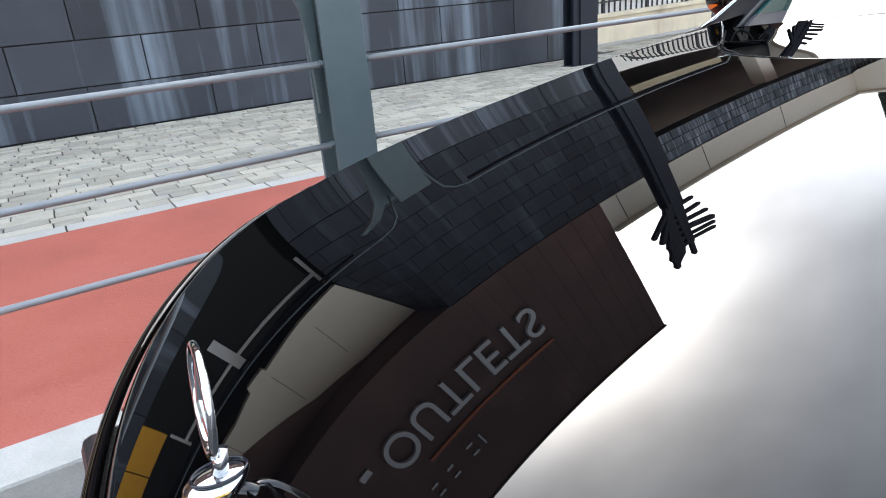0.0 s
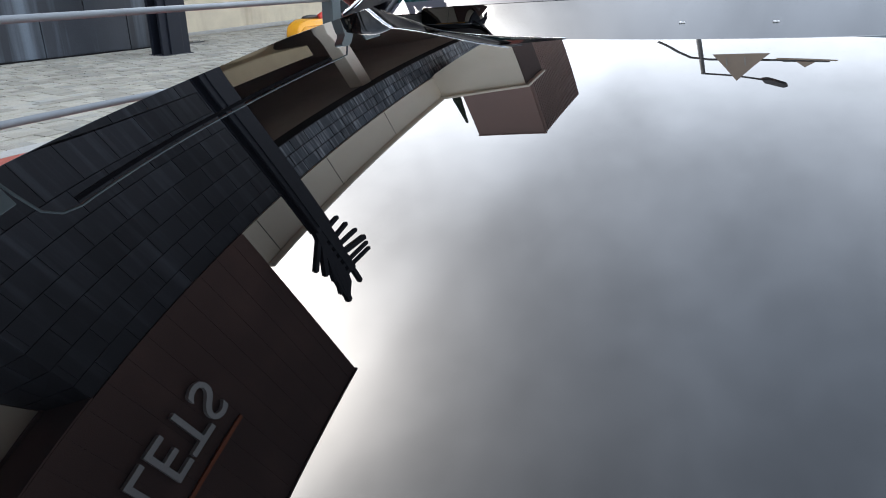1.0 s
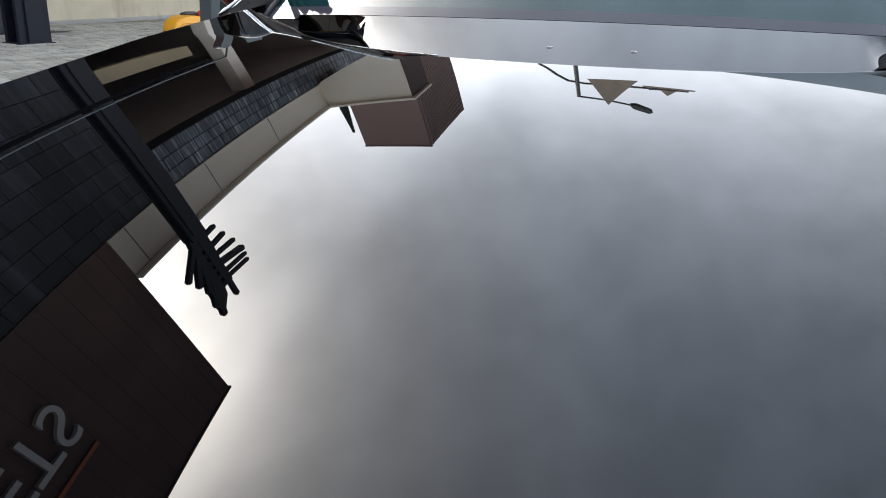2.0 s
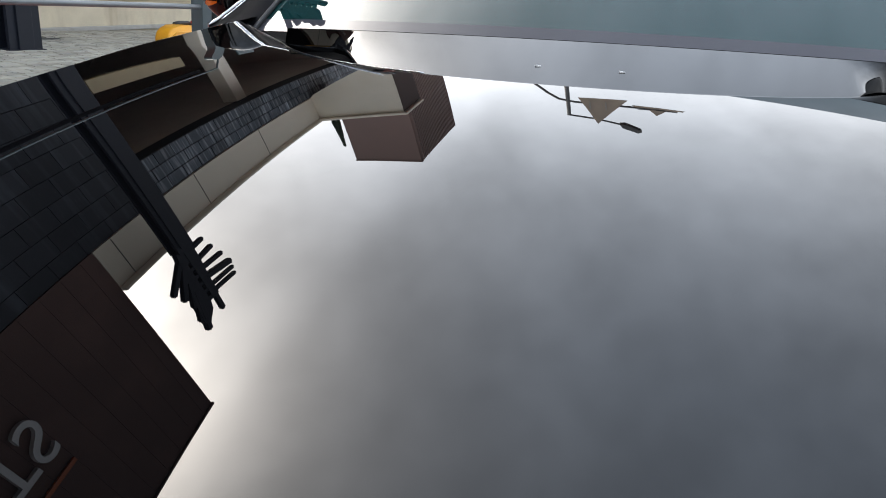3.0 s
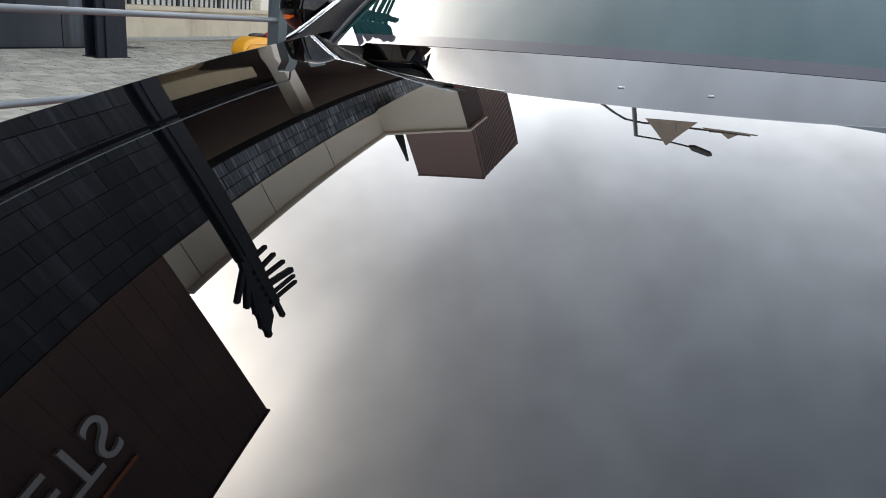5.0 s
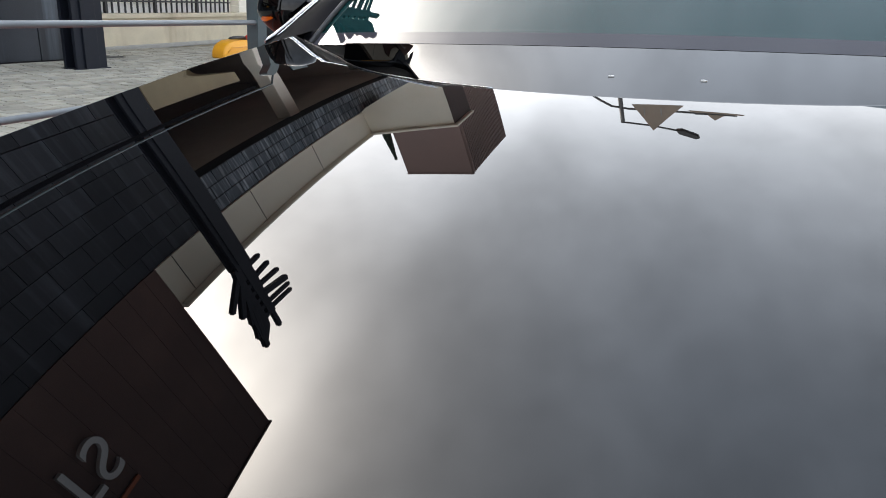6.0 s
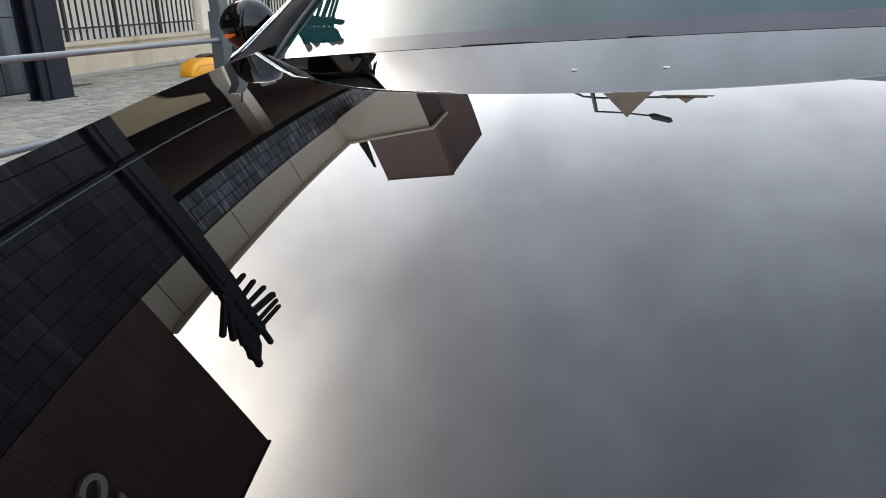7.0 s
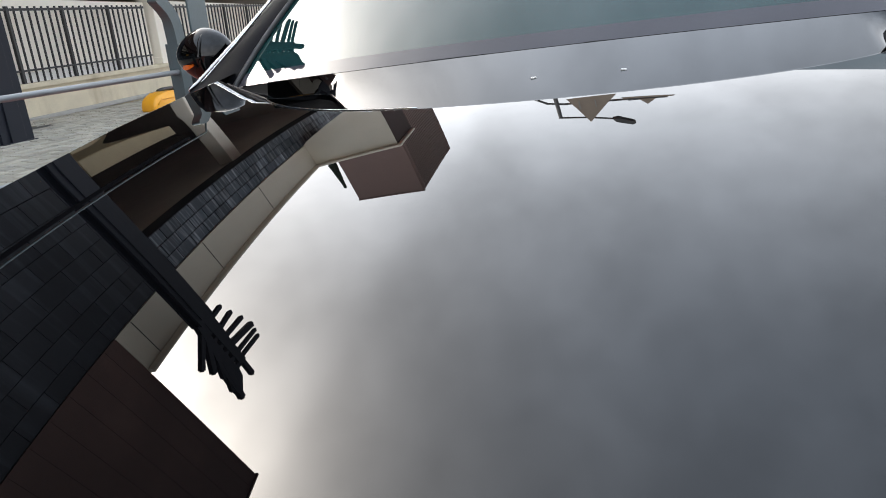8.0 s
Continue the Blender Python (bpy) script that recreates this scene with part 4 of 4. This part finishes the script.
for v in bm.verts:
    v.co = Vector((sx + v.co.x * 0.0145, sy + v.co.y * 0.021, sz + max(v.co.z, -0.2) * 0.008))
part("base_cap", bm, CHROME, star, smooth=True)

for r, t, m, name in ((0.0105, 0.0009, BADGE_BLUE, "enamel_band"), (0.0135, 0.0010, BADGE_GOLD, "gold_band")):
    bm = bmesh.new()
    add_tube(bm, [(sx + r * math.cos(a), sy + 1.45 * r * math.sin(a), sz + 0.0055 * (r < 0.012) + 0.0015) for a in [2 * math.pi * i / 40 for i in range(41)]], t, 8, cap=False)
    part(name, bm, m, star, "dark enamel ring" if m is BADGE_BLUE else "gold ring", True)

# ---- pieces of walls, kerb and pavement ----
random.seed(7)


def piece(name, mesh, parent, at):
    ob = new(name, mesh)
    ob.parent = parent
    ob.location = at
    return ob


def slab(size, bevel, material, name):
    bm = box((0, 0, 0), size, bevel)
    me = bpy.data.meshes.new(name)
    bm.to_mesh(me)
    bm.free()
    me.materials.append(material)
    return me


PW, PH, GAP = 1.30, 0.48, 0.014
slabs = {}


def panel(parent, y0, y1, z0, z1, x, name="panel", material=None):
    material = material or SLATE
    key = (round(y1 - y0, 3), round(z1 - z0, 3), material.name)
    if key not in slabs:
        slabs[key] = slab((0.024, key[0], key[1]), 0.003, material, name)
    piece(name, slabs[key], parent, (x - random.random() * 0.003, y0, z0))


def panel_rows(parent, ya, yb, za, zb, pw, ph, off, x, material=None):
    gap = 0.022 if material == BAND_TILE else 0.010 if material else GAP
    r = 0
    z = za
    while z < zb - 0.05:
        z1 = min(z + ph, zb)
        y = off + (pw / 2 if r % 2 else 0) - 40 * pw
        while y < yb:
            a, b = max(y, ya), min(y + pw, yb)
            if b - a > 0.04:
                panel(parent, a + gap / 2, b - gap / 2, z + gap / 2, z1 - gap / 2, x, material=material)
            y += pw
        z += ph
        r += 1


panel_rows(low_wall, -9.0, WALL_Y1, PZ, LOW_TOP, PW, PH, 1.88, WX - 0.024)
panel_rows(wall, WALL_Y0, WALL_Y1, LOW_TOP, PZ + 4 * PH, PW, PH, 1.88 + PW / 2, WX - 0.024)
panel_rows(wall, WALL_Y0, WALL_Y1, PZ + 4 * PH, SLATE_TOP, PW / 2, 0.385, 1.88, WX - 0.024, SLATE_TILE)
panel_rows(band, WALL_Y1, 21.9, BAND_LO + 0.005, BAND_HI - 0.005, 0.50, 0.293, 0.0, WX - 0.024, BAND_TILE)


def splay(u, z):
    """A point of the return wall, splayed to fit the camera's view; u runs from the street corner to the shop glass."""
    y = 1.47 + 0.69 * min(max((z - 3.24) / (SLATE_TOP - 3.24), 0.0), 1.0)
    return Vector((WX - 0.01 + (SX - WX + 0.012) * u, WALL_Y0 + (y - WALL_Y0) * u, z))


z, r = PZ, 0
while z < SLATE_TOP - 0.05:
    z1 = min(z + 0.385, SLATE_TOP - 0.035)
    cuts = (0.0, 0.55, 1.0) if r % 2 else (0.0, 0.28, 0.8, 1.0)
    for u0, u1 in zip(cuts, cuts[1:]):
        bm = bmesh.new()
        face = [splay(u0 + 0.004, z + 0.006), splay(u1 - 0.004, z + 0.006), splay(u1 - 0.004, z1 - 0.006), splay(u0 + 0.004, z1 - 0.006)]
        inner = [bm.verts.new(p + Vector((-0.03, 0.05, 0))) for p in face]
        outer = [bm.verts.new(p) for p in face]
        bm.faces.new(outer)
        bm.faces.new(inner[::-1])
        for k in range(4):
            bm.faces.new((outer[k], inner[k], inner[(k + 1) % 4], outer[(k + 1) % 4]))
        part("panel", bm, SLATE_TILE, side_wall)
    z, r = z + 0.385, r + 1

kerb = tagged(part("kerb", box((-1.615, -40, -0.01), (-1.435, 80, PZ - 0.012)), JOINT), "pale concrete kerb along the red path", "kerb", kind="structure")
stone = slab((0.2, 0.99, 0.135), 0.012, KERB, "kerb_stone")
for k in range(40):
    piece("kerb_stone", stone, kerb, (-1.63, -8 + k * 1.0, -0.010))
edge = slab((0.14, 0.59, 0.016), 0.003, BORDER, "border_stone")
for k in range(45):
    piece("border_stone", edge, base, (-3.955, -6 + k * 0.6, PZ - 0.014))

stones = {}
near = []
verts, faces = [], []
row_x = -3.96
r = 0
while row_x > -11.5:
    d = 0.125
    y = -7 - random.random() * 0.3
    while y < 17:
        l = random.choice((0.16, 0.2, 0.24, 0.3))
        x1 = row_x - d
        if not (x1 < WX and y < WALL_Y1 + 0.3) and not (x1 < -8.8):
            h = random.choice((0.010, 0.012, 0.014))
            if len(near) < 290 and x1 > -6.2 and -0.6 < y < 4.2:
                near.append((x1, y, l, h))
            else:
                i = len(verts)
                g, c = 0.0055, 0.006
                zb, zt_ = PZ - 0.013, PZ - 0.012 + h
                verts += [(x1 + g, y + g, zb), (x1 + d - g, y + g, zb), (x1 + d - g, y + l - g, zb), (x1 + g, y + l - g, zb),
                          (x1 + g + c, y + g + c, zt_), (x1 + d - g - c, y + g + c, zt_), (x1 + d - g - c, y + l - g - c, zt_), (x1 + g + c, y + l - g - c, zt_)]
                faces += [(i + 4, i + 5, i + 6, i + 7)] + [(i + k, i + (k + 1) % 4, i + 4 + (k + 1) % 4, i + 4 + k) for k in range(4)]
        y += l
    row_x -= d
    r += 1
me = bpy.data.meshes.new("pavers")
me.from_pydata(verts, [], faces)
me.materials.append(PAVER)
ob = new("pavers", me)
ob.parent = base
tagged(ob, kind="stuff")
for x1, y, l, h in near:
    key = (l, h)
    if key not in stones:
        stones[key] = slab((0.117, l - 0.008, h), 0.004, PAVER, "paver")
    piece("paver", stones[key], base, (x1 + 0.004, y + 0.004, PZ - 0.012))
